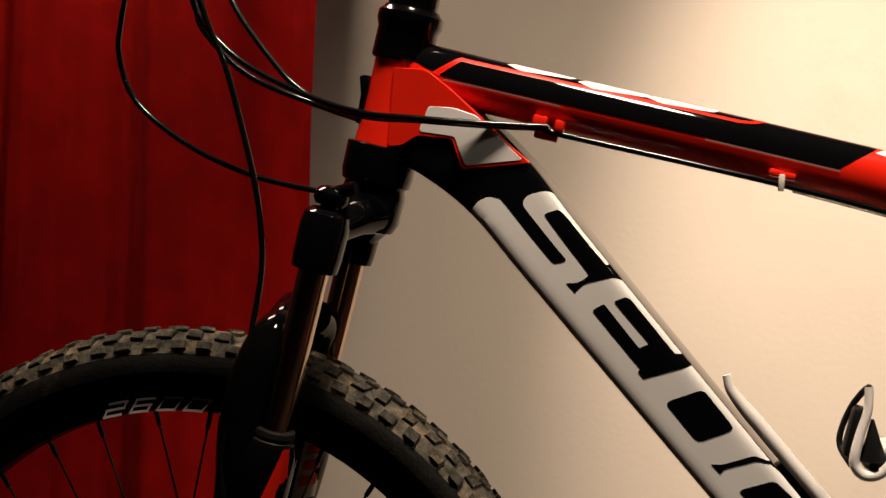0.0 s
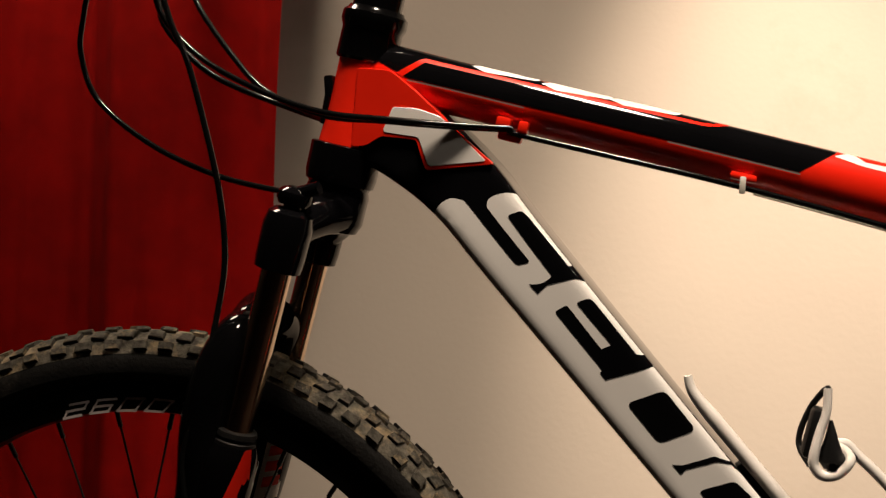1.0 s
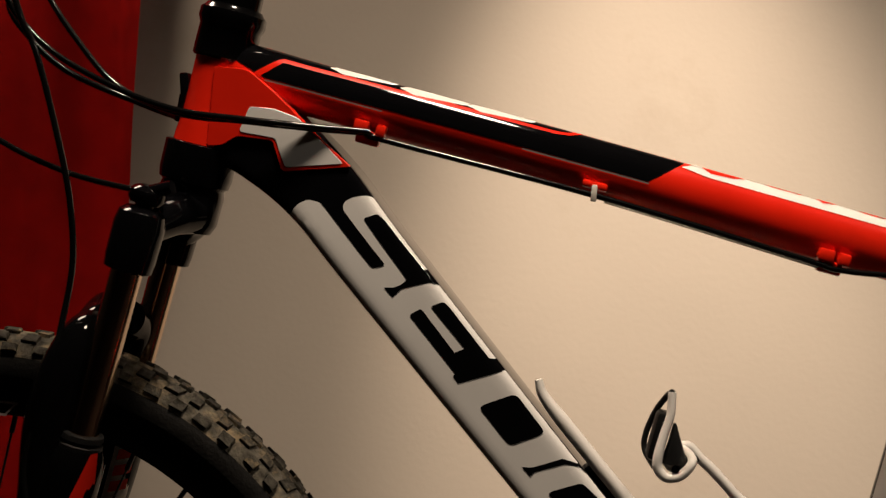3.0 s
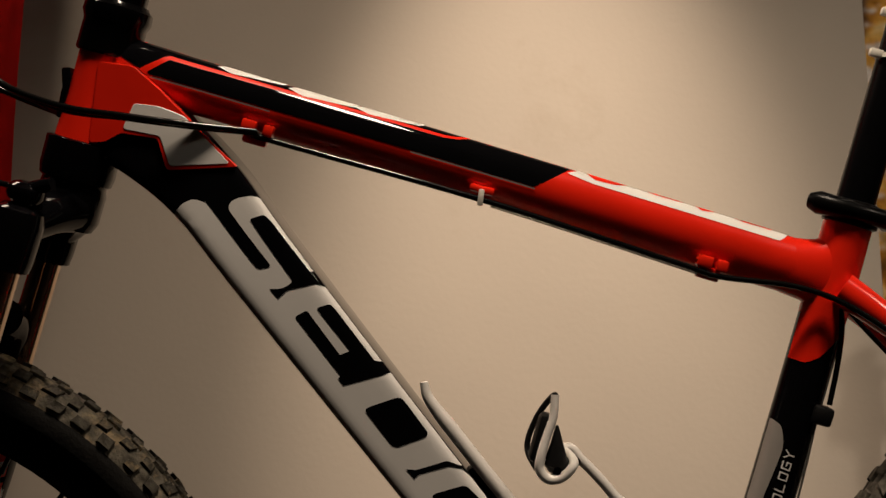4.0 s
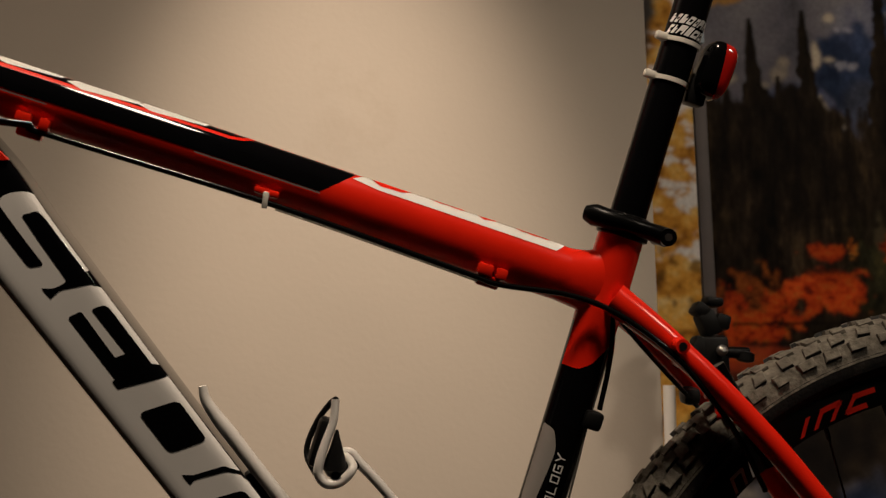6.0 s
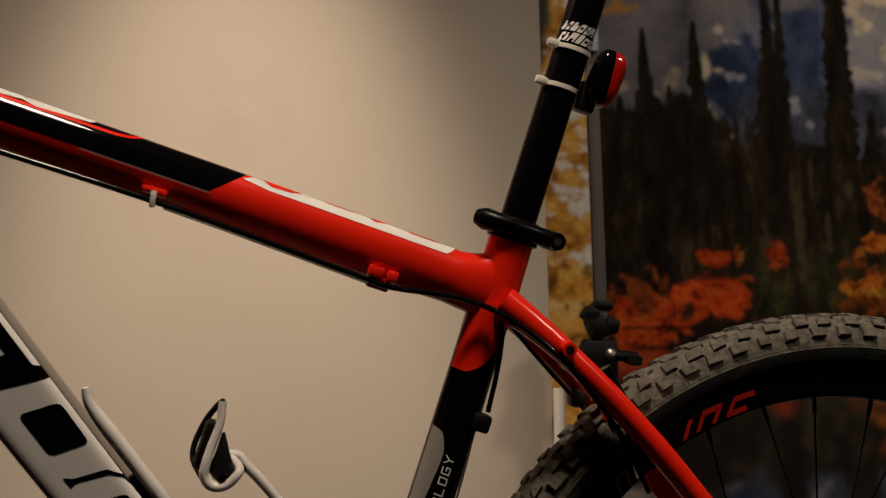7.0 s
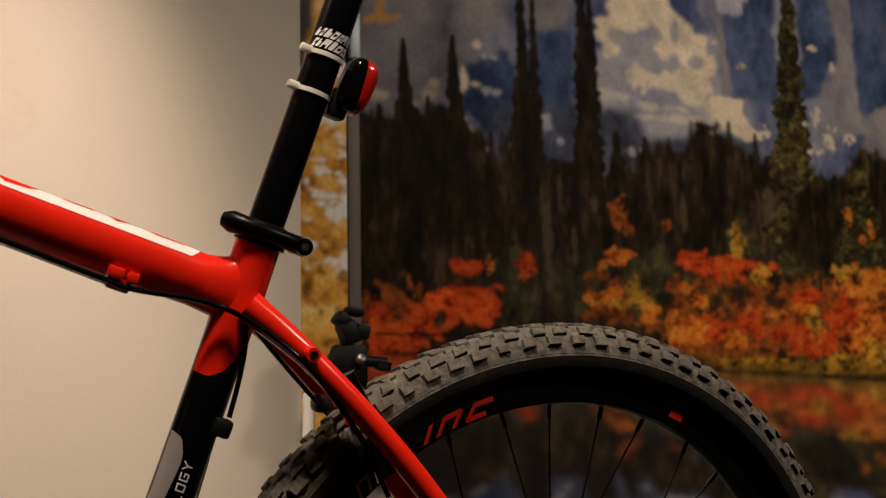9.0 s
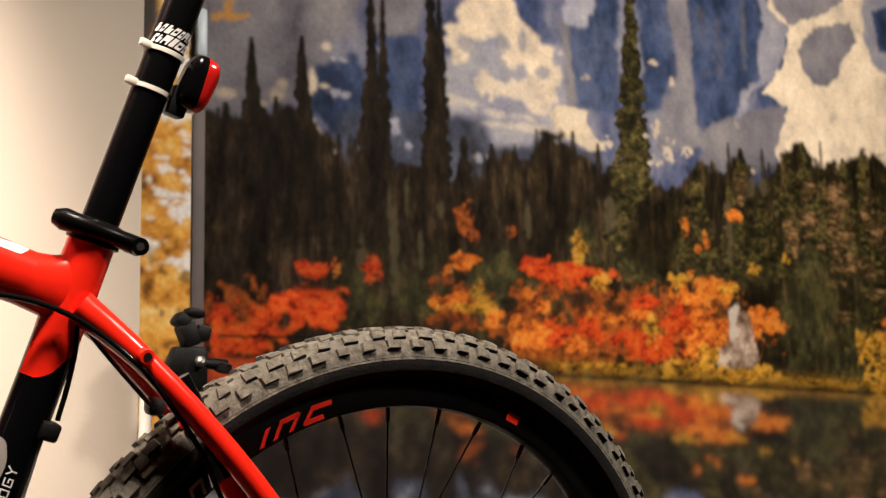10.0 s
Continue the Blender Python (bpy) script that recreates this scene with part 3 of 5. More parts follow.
patch(leg(0.590, -1), leg(0.520, -1), 0.0238, RED, "leg_sticker", (-85, 12), "red sticker on the fork leg", (0.15, 1.0))
patch(leg(0.578, -1), leg(0.535, -1), 0.0242, WHITE, "leg_sticker", (5, 18), "white sticker edge", (0.3, 1.0))
patch(leg(0.590, 1), leg(0.520, 1), 0.0238, WHITE, "leg_sticker", (-75, -15), "white sticker with red bars")
for k in range(4):
    z = 0.583 - 0.014 * k
    patch(leg(z, 1), leg(z - 0.009, 1), 0.0242, PRINT_R, "sticker_bar", (-65, -25))

# ---------------------------------------------------------------- seat post, clamp, stays
POST_LOW, POST_TOP = Vector((0.1395, 0, 0.748)), Vector((0.2160, 0, 1.000))
POST_AX = (POST_TOP - POST_LOW).normalized()


def post(s):
    return POST_LOW + POST_AX * s


part("seat_post", bar(post(-0.05), post(0.235), 0.0152, 40), POST, bike, "black satin seat post")
clamp = part("seat_clamp", revolve([(-0.003, 0.0185), (-0.002, 0.0215), (0.014, 0.0215), (0.016, 0.0195), (0.017, 0.0160)], post(-0.002), POST_AX, 36), CLAMP, bike, "black seat clamp")
q = post(0.006)
side_dir = Vector((POST_AX.z, 0, -POST_AX.x))
part("clamp_ear", sweep(bmesh.new(), [q - side_dir * 0.036 + Vector((0, -0.006, 0)), q - side_dir * 0.030 + Vector((0, -0.010, 0)), q - side_dir * 0.008 + Vector((0, -0.018, 0)), q + side_dir * 0.014 + Vector((0, -0.018, 0)), q + side_dir * 0.034 + Vector((0, -0.008, 0))], [0.0062, 0.0092, 0.0072, 0.0072, 0.0080], 16), CLAMP, clamp)
part("clamp_bolt", bar(q + side_dir * 0.032 + Vector((0, -0.020, 0)), q + side_dir * 0.032 + Vector((0, 0.012, 0)), 0.0072, 24), CLAMP, clamp)
part("bolt_socket", bar(q + side_dir * 0.032 + Vector((0, -0.0206, 0)), q + side_dir * 0.032 + Vector((0, -0.019, 0)), 0.0035, 6), STEEL, clamp)

for side in (-1, 1):
    line = smooth_path([(0.128, side * 0.016, 0.695), (0.150, side * 0.024, 0.678), (0.180, side * 0.033, 0.652), (0.2265, side * 0.043, 0.6055), (0.284, side * 0.051, 0.5400), (0.415, side * 0.062, 0.375)], 6)
    part("seat_stay", sweep(bmesh.new(), line, [0.0135 - 0.0035 * min(1, i / 12) for i in range(len(line))], 24), RED, bike, "red gloss seat stay")
    part("chain_stay", sweep(bmesh.new(), smooth_path([(0.01, side * 0.025, 0.297), (0.15, side * 0.045, 0.305), (0.41, side * 0.062, 0.345)], 6), 0.010, 20), RED, bike)
    part("dropout", box(bmesh.new(), (0.400, side * 0.062 - 0.004, 0.33), (0.445, side * 0.062 + 0.004, 0.385), 0.003), RED, bike)
boss = part("rack_eyelet", bar((0.174, -0.052, 0.660), (0.174, -0.030, 0.660), 0.0058, 20), RED, bike)
part("eyelet_hole", bar((0.174, -0.0526, 0.660), (0.174, -0.050, 0.660), 0.0034, 16), MATT, boss)
part("bottom_bracket", bar((0, -0.037, 0.295), (0, 0.037, 0.295), 0.026, 32), BLACK, bike)
part("stay_bridge", bar((0.196, -0.036, 0.640), (0.196, 0.036, 0.640), 0.007, 16), RED, bike)
brake = part("rear_brake", box(bmesh.new(), (0.199, 0.016, 0.601), (0.215, 0.034, 0.616), 0.005), MATT, bike, "black rear brake with red trim")
part("brake_trim", box(bmesh.new(), (0.214, -0.020, 0.596), (0.236, -0.012, 0.606), 0.002), RED, brake)
part("brake_trim", box(bmesh.new(), (0.205, -0.020, 0.612), (0.214, -0.012, 0.622), 0.002), RED, brake)
part("brake_arm", bar((0.214, -0.018, 0.640), (0.258, -0.030, 0.560), 0.007, 12), SATIN, brake)
part("brake_pin", bar((0.252, -0.040, 0.575), (0.252, -0.020, 0.575), 0.004, 10), STEEL, brake)

# ---------------------------------------------------------------- cables
def cable(name, points, r, mat, label, steps=10):
    return part(name, sweep(bmesh.new(), smooth_path(points, steps), r, 10), mat, bike, label)


HOSES = "black cable housing"
cable("gear_cable", [(-0.322, -0.022, 0.8285), (-0.370, -0.036, 0.8345), (-0.419, -0.046, 0.842), (-0.464, -0.050, 0.850), (-0.510, -0.05, 0.868), (-0.562, -0.05, 0.899), (-0.594, -0.05, 0.934), (-0.600, -0.055, 0.960), (-0.590, -0.07, 0.99), (-0.55, -0.08, 1.02)], 0.0024, HOSE, HOSES)
cable("gear_cable", [(-0.322, -0.018, 0.8275), (-0.370, -0.032, 0.8330), (-0.419, -0.042, 0.8404), (-0.466, -0.046, 0.8480), (-0.512, -0.046, 0.870), (-0.541, -0.045, 0.902), (-0.572, -0.04, 0.952), (-0.575, -0.02, 0.985), (-0.54, 0.0, 1.015)], 0.0024, HOSE, HOSES)
cable("brake_cable", [(-0.440, 0.034, 0.832), (-0.471, 0.020, 0.843), (-0.509, -0.02, 0.861), (-0.561, -0.03, 0.887), (-0.592, -0.03, 0.916), (-0.608, -0.03, 0.946), (-0.60, -0.01, 0.98), (-0.55, 0.02, 1.02)], 0.0026, HOSE, HOSES)
cable("brake_hose", [(-0.590, -0.084, 0.500), (-0.590, -0.084, 0.551), (-0.590, -0.082, 0.588), (-0.573, -0.080, 0.628), (-0.5675, -0.076, 0.656), (-0.563, -0.066, 0.685), (-0.554, -0.06, 0.730), (-0.552, -0.06, 0.766), (-0.556, -0.06, 0.812), (-0.572, -0.06, 0.894), (-0.584, -0.06, 0.927), (-0.592, -0.06, 0.960), (-0.585, -0.08, 0.99), (-0.54, -0.10, 1.02)], 0.0026, HOSE, HOSES)
cable("lockout_cable", [(-0.484, -0.046, 0.786), (-0.500, -0.048, 0.7895), (-0.559, -0.05, 0.807), (-0.616, -0.05, 0.837), (-0.659, -0.05, 0.876), (-0.671, -0.05, 0.914), (-0.667, -0.05, 0.942), (-0.650, -0.06, 0.975), (-0.61, -0.09, 1.01), (-0.55, -0.12, 1.03)], 0.0024, HOSE, HOSES)
part("cable_ferrule", bar((-0.481, -0.046, 0.785), (-0.499, -0.048, 0.7892), 0.0044, 14), SATIN, bike)
lock = part("lockout_lever", revolve([(-0.004, 0.012), (0.0, 0.0145), (0.006, 0.0140), (0.009, 0.011), (0.011, 0.006)], leg(0.783, -1), (leg(0.8, -1) - leg(0.7, -1)), 28), BLACK, bike, "black glossy lockout dial")
part("lever_tab", bar(leg(0.788, -1) + Vector((0.004, -0.004, 0)), leg(0.789, -1) + Vector((0.021, -0.006, 0.002)), 0.0055, 14), BLACK, lock)
cable("gear_cable", [(-0.322, -0.020, 0.8265), (-0.310, -0.020, 0.8210), (-0.147, -0.021, 0.7705), (0.002, -0.021, 0.7180), (0.034, -0.021, 0.7070), (0.090, -0.022, 0.6985), (0.129, -0.030, 0.6830), (0.169, -0.041, 0.6530), (0.196, -0.043, 0.6230), (0.225, -0.040, 0.585), (0.25, -0.036, 0.54)], 0.0024, HOSE, HOSES)
cable("bare_cable", [(-0.142, -0.017, 0.7660), (-0.086, -0.017, 0.7465), (0.020, -0.017, 0.7085)], 0.0009, INNER, "thin bare steel cable")
cable("gear_cable", [(0.126, -0.016, 0.690), (0.1275, -0.016, 0.665), (0.1235, -0.016, 0.635), (0.117, -0.016, 0.605)], 0.0022, HOSE, HOSES)
cable("bare_cable", [(0.1065, -0.015, 0.590), (0.093, -0.015, 0.536), (0.05, -0.015, 0.38)], 0.0009, INNER, "thin bare steel cable")
cable("brake_cable", [(0.130, 0.012, 0.690), (0.146, 0.006, 0.668), (0.172, 0.010, 0.640), (0.196, 0.016, 0.616), (0.212, 0.020, 0.600)], 0.0021, HOSE, HOSES)
part("cable_guide", box(bmesh.new(), (-0.008, -0.009, -0.008), (0.008, 0.009, 0.007), 0.003, pose(0.1115, -0.012, 0.597, 0, 18, 0)), MATT, bike, "black cable guide")


def stop(x, z, length, gap):
    m = pose(x, -0.0175, z, 0, 17.6, 0)
    ob = part("cable_stop", box(bmesh.new(), (-length, -0.006, -0.0045), (-gap, 0.005, 0.005), 0.0018, m), RED, bike, "red brazed cable stop")
    part("stop_half", box(bmesh.new(), (gap, -0.006, -0.0045), (length * 0.75, 0.005, 0.005), 0.0018, m), RED, ob)
    part("stop_base", box(bmesh.new(), (-length * 0.8, -0.001, -0.013), (length * 0.5, 0.010, -0.003), 0.002, m), RED, ob)


stop(-0.320, 0.8305, 0.0150, 0.0030)
stop(0.0295, 0.7165, 0.0140, 0.0015)
clip = part("cable_clip", box(bmesh.new(), (-0.010, -0.003, -0.002), (0.010, 0.006, 0.004), 0.002, pose(-0.1490, -0.0190, 0.7780, 0, 17.6, 0)), RED, bike, "red cable clip")
part("cable_tie", box(bmesh.new(), (-0.0022, -0.008, -0.011), (0.0022, 0.002, 0.002), 0.001, pose(-0.1490, -0.0185, 0.7775, 0, 8, 0)), TIE, clip, "white nylon tie")

LEANING = Matrix.Rotation(radians(10.33), 4, "X")

# ---------------------------------------------------------------- bottle cage
cage = tagged(new("bottle_cage"), "white and black plastic bottle cage on the down tube", "bottle cage")
cage.matrix_world = LEANING
arm = smooth_path([(-0.198, -0.012, 0.629), (-0.1955, -0.012, 0.618), (-0.188, -0.012, 0.606), (-0.176, -0.012, 0.590), (-0.156, -0.012, 0.563), (-0.134, -0.012, 0.534), (-0.09, -0.012, 0.475)], 6)
part("cage_arm", sweep(bmesh.new(), arm, [0.0032 + 0.0026 * min(1, i / 16) for i in range(len(arm))], 16), CAGE, cage)
part("cage_foot", box(bmesh.new(), (-0.012, -0.008, -0.004), (0.030, 0.008, 0.004), 0.002, pose(-0.155, 0, 0.550, 0, 53, 0)), MATT, cage, "black mounting foot")
loop = smooth_path([(-0.0955, -0.02, 0.6180), (-0.0975, -0.022, 0.601), (-0.1035, -0.024, 0.585), (-0.1080, -0.026, 0.571), (-0.1090, -0.026, 0.561), (-0.1030, -0.026, 0.5535), (-0.0920, -0.026, 0.5545), (-0.0825, -0.024, 0.5640), (-0.0850, -0.010, 0.5690), (-0.0920, 0.0, 0.5725)], 6)
part("cage_hoop", sweep(bmesh.new(), loop, [0.0036 - 0.0004 * math.cos(i / 9) for i in range(len(loop))], 14), CAGE, cage)
back = smooth_path([(-0.0955, -0.02, 0.6180), (-0.0990, -0.008, 0.6130), (-0.1080, 0.002, 0.5990), (-0.1160, 0.004, 0.5810), (-0.1170, 0.002, 0.5690), (-0.1110, -0.010, 0.5580)], 6)
part("cage_hoop", sweep(bmesh.new(), back, 0.0024, 12), MATT, cage, "dark inner rim of the hoop")
part("cage_rod", sweep(bmesh.new(), smooth_path([(-0.0920, -0.004, 0.5725), (-0.0830, 0, 0.5715), (-0.0755, 0, 0.5630), (-0.0650, 0, 0.5520), (-0.0500, 0, 0.5340), (-0.03, 0, 0.505), (-0.055, 0, 0.43)], 6), 0.0042, 14), CAGE, cage)
part("grip_pad", box(bmesh.new(), (-0.0055, -0.014, -0.020), (0.0055, 0.006, 0.019), 0.004, pose(-0.1070, -0.008, 0.5840, 0, 17, 0)), MATT, cage, "black rubber grip pad")
part("grip_wedge", sweep(bmesh.new(), [(-0.0945, -0.02, 0.594), (-0.0950, -0.02, 0.580), (-0.0960, -0.018, 0.564), (-0.0955, -0.018, 0.558)], [0.0012, 0.0050, 0.0100, 0.0065], 14), MATT, cage, "black rubber wedge")
part("grip_tail", sweep(bmesh.new(), [(-0.098, -0.016, 0.562), (-0.088, -0.016, 0.560), (-0.079, -0.012, 0.566)], [0.0085, 0.0075, 0.0045], 14), MATT, cage)
part("pivot_screw", bar((-0.0955, -0.029, 0.5600), (-0.0955, -0.020, 0.5600), 0.0030, 12), SATIN, cage)

# ---------------------------------------------------------------- rear light and its straps
light = tagged(new("rear_light"), "black rear bicycle light with red lens strapped to the seat post", "bike light")
light.matrix_world = LEANING


def lens_half(x0, x1, name, mat, label):
    bm = bmesh.new()
    bmesh.ops.create_uvsphere(bm, u_segments=28, v_segments=20, radius=1)
    for v in bm.verts:
        v.co = Vector([math.copysign(abs(c) ** 0.6, c) for c in v.co])
    bmesh.ops.transform(bm, matrix=Matrix.Diagonal((0.0138, 0.0170, 0.0240, 1)), verts=bm.verts)
    for x, flip in ((x0, False), (x1, True)):
        g = bmesh.ops.bisect_plane(bm, geom=bm.verts[:] + bm.edges[:] + bm.faces[:], plane_co=(x, 0, 0), plane_no=(1, 0, 0.12), clear_inner=not flip, clear_outer=flip)
        cut = [e for e in g["geom_cut"] if isinstance(e, bmesh.types.BMEdge)]
        if cut:
            bmesh.ops.holes_fill(bm, edges=cut, sides=0)
    bmesh.ops.transform(bm, matrix=pose(0.2132, -0.006, 0.8800, 0, 21, 0), verts=bm.verts)
    return part(name, bm, mat, light, label)


lens_half(-0.03, 0.0008, "lamp_body", SATIN, "black plastic lamp body")
lens_half(0.0010, 0.03, "lamp_lens", LENS, "red ribbed plastic lens")
part("lamp_bracket", box(bmesh.new(), (-0.006, -0.009, -0.014), (0.010, 0.009, 0.012), 0.003, pose(0.1985, 0, 0.866, 0, 16, 0)), MATT, light)
for s in (0.1615, 0.1290):
    c = post(s)
    bm = bmesh.new()
    prof = [(0.0154, -0.0020), (0.0166, -0.0018), (0.0166, 0.0018), (0.0154, 0.0020)]
    u, w, rings = side_dir, Vector((0, 1, 0)), []
    for k in range(40):
        a = 2 * math.pi * k / 40
        rings.append([bm.verts.new(c + POST_AX * h + r * (math.cos(a) * u + math.sin(a) * w)) for r, h in prof])
    for k in range(40):
        p, q2 = rings[k], rings[(k + 1) % 40]
        for j in range(4):
            bm.faces.new((p[j], p[(j + 1) % 4], q2[(j + 1) % 4], q2[j]))
    tie = part("zip_tie", bm, TIE, light, "white nylon zip tie")
    h = c - side_dir * 0.0175 + Vector((0, -0.006, 0))
    part("tie_head", box(bmesh.new(), (-0.006, -0.0032, -0.0032), (0.004, 0.0032, 0.0032), 0.0012, Matrix.Translation(h) @ pose(0, 0, 0, 0, 17, 0)), TIE, tie)

# plain white print on the post: two rows of slanted bars
rnd = random.Random(4)
for row in range(2):
    a0 = -165.0
    while a0 < -25:
        wide = rnd.uniform(10, 24)
        s0, high = 0.1655 + row * 0.0092, rnd.uniform(0.0070, 0.0084)
        bm = bmesh.new()
        grid = [[bm.verts.new(post(s0 + high * i / 3) + 0.0156 * (math.cos(radians(a0 + wide * j / 4 + i * 5)) * side_dir + math.sin(radians(a0 + wide * j / 4 + i * 5)) * Vector((0, 1, 0)))) for j in range(5)] for i in range(4)]
        notch = rnd.choice((None, (0, 1), (1, 1), (1, 2), (2, 2)))
        for i in range(3):
            for j in range(4):
                if notch is None or (i, j) not in (notch, (notch[0], notch[1] + 1)):
                    bm.faces.new((grid[i][j], grid[i][j + 1], grid[i + 1][j + 1], grid[i + 1][j]))
        part("print_bar", bm, PRINT_W, bike)
        a0 += wide + rnd.uniform(3, 6)

# ---------------------------------------------------------------- landscape mural on the far wall
GRAIN = 0.003


def printed(name):
    """Matt printing paper that takes its picture from the sheet's own colours."""
    m = bpy.data.materials.new(name)
    m.use_nodes = True
    t = m.node_tree
    b = t.nodes["Principled BSDF"]
    b.inputs["Roughness"].default_value = 0.6
    b.inputs["Specular IOR Level"].default_value = 0.03
    v, co, n, mix = t.nodes.new("ShaderNodeVertexColor"), t.nodes.new("ShaderNodeTexCoord"), t.nodes.new("ShaderNodeTexNoise"), t.nodes.new("ShaderNodeMix")
    v.layer_name = "ink"
    n.inputs["Scale"].default_value, n.inputs["Detail"].default_value = 120, 5
    r = t.nodes.new("ShaderNodeValToRGB")
    r.color_ramp.elements[0].position, r.color_ramp.elements[1].position = 0.3, 0.7
    r.color_ramp.elements[0].color, r.color_ramp.elements[1].color = (0.80, 0.80, 0.80, 1), (1, 1, 1, 1)
    mix.data_type, mix.blend_type = "RGBA", "MULTIPLY"
    mix.inputs["Factor"].default_value = 1.0
    t.links.new(co.outputs["Object"], n.inputs["Vector"])
    t.links.new(n.outputs["Fac"], r.inputs[0])
    t.links.new(v.outputs["Color"], mix.inputs["A"])
    t.links.new(r.outputs[0], mix.inputs["B"])
    t.links.new(mix.outputs["Result"], b.inputs["Base Color"])
    return m


class Sheet:
    """A printed picture, drawn layer by layer in ink on a fine grid of the sheet."""

    def __init__(self, x0, x1, z0, z1, seed):
        self.box = x0, x1, z0, z1
        self.nx, self.nz = int((x1 - x0) / GRAIN) + 1, int((z1 - z0) / GRAIN) + 1
        self.x, self.z = np.meshgrid(np.linspace(x0, x1, self.nx), np.linspace(z0, z1, self.nz))
        self.ink = np.zeros((self.nz, self.nx, 3))
        self.random, self.fields = np.random.RandomState(seed), {}

    def drift(self, cell, octaves):
        """A cached field of noise, shifted by chance."""
        key = cell, octaves
        if key not in self.fields:
            self.fields[key] = self.cloud(cell, cell, octaves)
        return np.roll(self.fields[key], (self.random.randint(self.nz), self.random.randint(self.nx)), (0, 1))

    def cloud(self, cx, cz, octaves=4, keep=0.55):
        """Soft noise of 0 to 1, its largest cells cx wide and cz high."""
        out, weight, total = 0.0, 1.0, 0.0
        x0, _, z0, _ = self.box
        for _ in range(octaves):
            u, v = (self.x - x0) / cx, (self.z - z0) / cz
            g = self.random.rand(int(v.max()) + 3, int(u.max()) + 3)
            i, j = u.astype(int), v.astype(int)
            a, b = u - i, v - j
            a, b = a * a * (3 - 2 * a), b * b * (3 - 2 * b)
            out = out + weight * ((g[j, i] * (1 - a) + g[j, i + 1] * a) * (1 - b) + (g[j + 1, i] * (1 - a) + g[j + 1, i + 1] * a) * b)
            total, weight, cx, cz = total + weight, weight * keep, max(cx / 2, GRAIN * 1.5), max(cz / 2, GRAIN * 1.5)
        return np.clip((out / total - 0.5) * 1.7 + 0.5, 0, 1)

    def soften(self, a, size):
        """A blur of the given width in grains."""
        k = np.exp(-0.5 * (np.arange(-3 * math.ceil(size), 3 * math.ceil(size) + 1) / size) ** 2)
        k /= k.sum()
        r = len(k) // 2
        for axis in (0, 1):
            pad = [(r, r) if ax == axis else (0, 0) for ax in range(a.ndim)]
            p, n = np.pad(a, pad, mode="edge"), a.shape[axis]
            a = sum(w * (p[q:q + n] if axis == 0 else p[:, q:q + n]) for q, w in enumerate(k))
        return a

    def ramp(self, t, colours):
        c = np.array(colours)
        s = np.linspace(0, 1, len(c))
        return np.stack([np.interp(t, s, c[:, k]) for k in range(3)], -1)

    def lay(self, mask, colour):
        m = np.clip(mask, 0, 1)[..., None]
        self.ink = self.ink * (1 - m) + np.asarray(colour) * m

    def area(self, points, ragged=0.0, cell=0.06):
        """Inside of an outline, its edge torn by noise."""
        x, z = self.x, self.z
        if ragged:
            x, z = x + (self.drift(cell, 4) - 0.5) * 2 * ragged, z + (self.drift(cell, 4) - 0.5) * 2 * ragged
        hit = np.zeros(x.shape, bool)
        for (x0, z0), (x1, z1) in zip(points, points[1:] + points[:1]):
            if z0 != z1:
                hit ^= ((z0 > z) != (z1 > z)) & (x < (x1 - x0) * (z - z0) / (z1 - z0) + x0)
        return hit.astype(float)

    def clump(self, centre, rx, rz, ragged=0.7, cell=0.03):
        """A ragged mass round a centre."""
        d = ((self.x - centre[0]) / rx) ** 2 + ((self.z - centre[1]) / rz) ** 2
        return np.clip((1.0 - d + (self.drift(cell, 3) - 0.5) * 2.6 * ragged) * 2.2, 0, 1)

    def spruce(self, top, foot, width, rag=0.5):
        """A spruce's outline: boughs that widen towards the ground."""
        u = np.clip((top[1] - self.z) / (top[1] - foot), 0, 1)
        bough = 0.5 + 0.5 * np.sin(self.z * 2 * math.pi / 0.034 + 5 * self.drift(0.05, 2))
        half = width * u ** 0.7 * (0.45 + 0.30 * bough + rag * self.drift(0.018, 2)) + 0.003
        return np.clip((half - abs(self.x - top[0])) / 0.006 + 0.5, 0, 1) * (self.z < top[1]) * (self.z > foot)

    def finish(self, parent, y, label):
        x0, x1, z0, z1 = self.box
        n = self.nx * self.nz
        co = np.stack([self.x.ravel(), np.full(n, y), self.z.ravel()], -1)
        i = (np.arange(self.nz - 1)[:, None] * self.nx + np.arange(self.nx - 1)).ravel()
        me = bpy.data.meshes.new("picture")
        me.from_pydata(co.tolist(), [], np.stack([i, i + 1, i + self.nx + 1, i + self.nx], -1).tolist())
        ink = me.color_attributes.new("ink", "FLOAT_COLOR", "POINT")
        ink.data.foreach_set("color", np.concatenate([self.ink.reshape(-1, 3), np.ones((n, 1))], 1).astype(np.float32).ravel())
        me.materials.append(printed(parent.name + "_print"))
        ob = new("picture", me)
        ob.parent = parent
        return tagged(ob, label)


def shore(x):
    return 0.675 - 0.045 * (x - 1.45)


mural = tagged(new("mural"), "large printed mural of an autumn mountain lake", "mural")
part("panel", box(bmesh.new(), (0.640, 1.0, 0.05), (2.95, 1.028, 2.15)), material("mural_board", (0.35, 0.33, 0.30), 0.7, vary=0.1), mural, "pale mounting board", smooth=False)
s = Sheet(0.641, 2.949, 0.30, 1.95, 7)
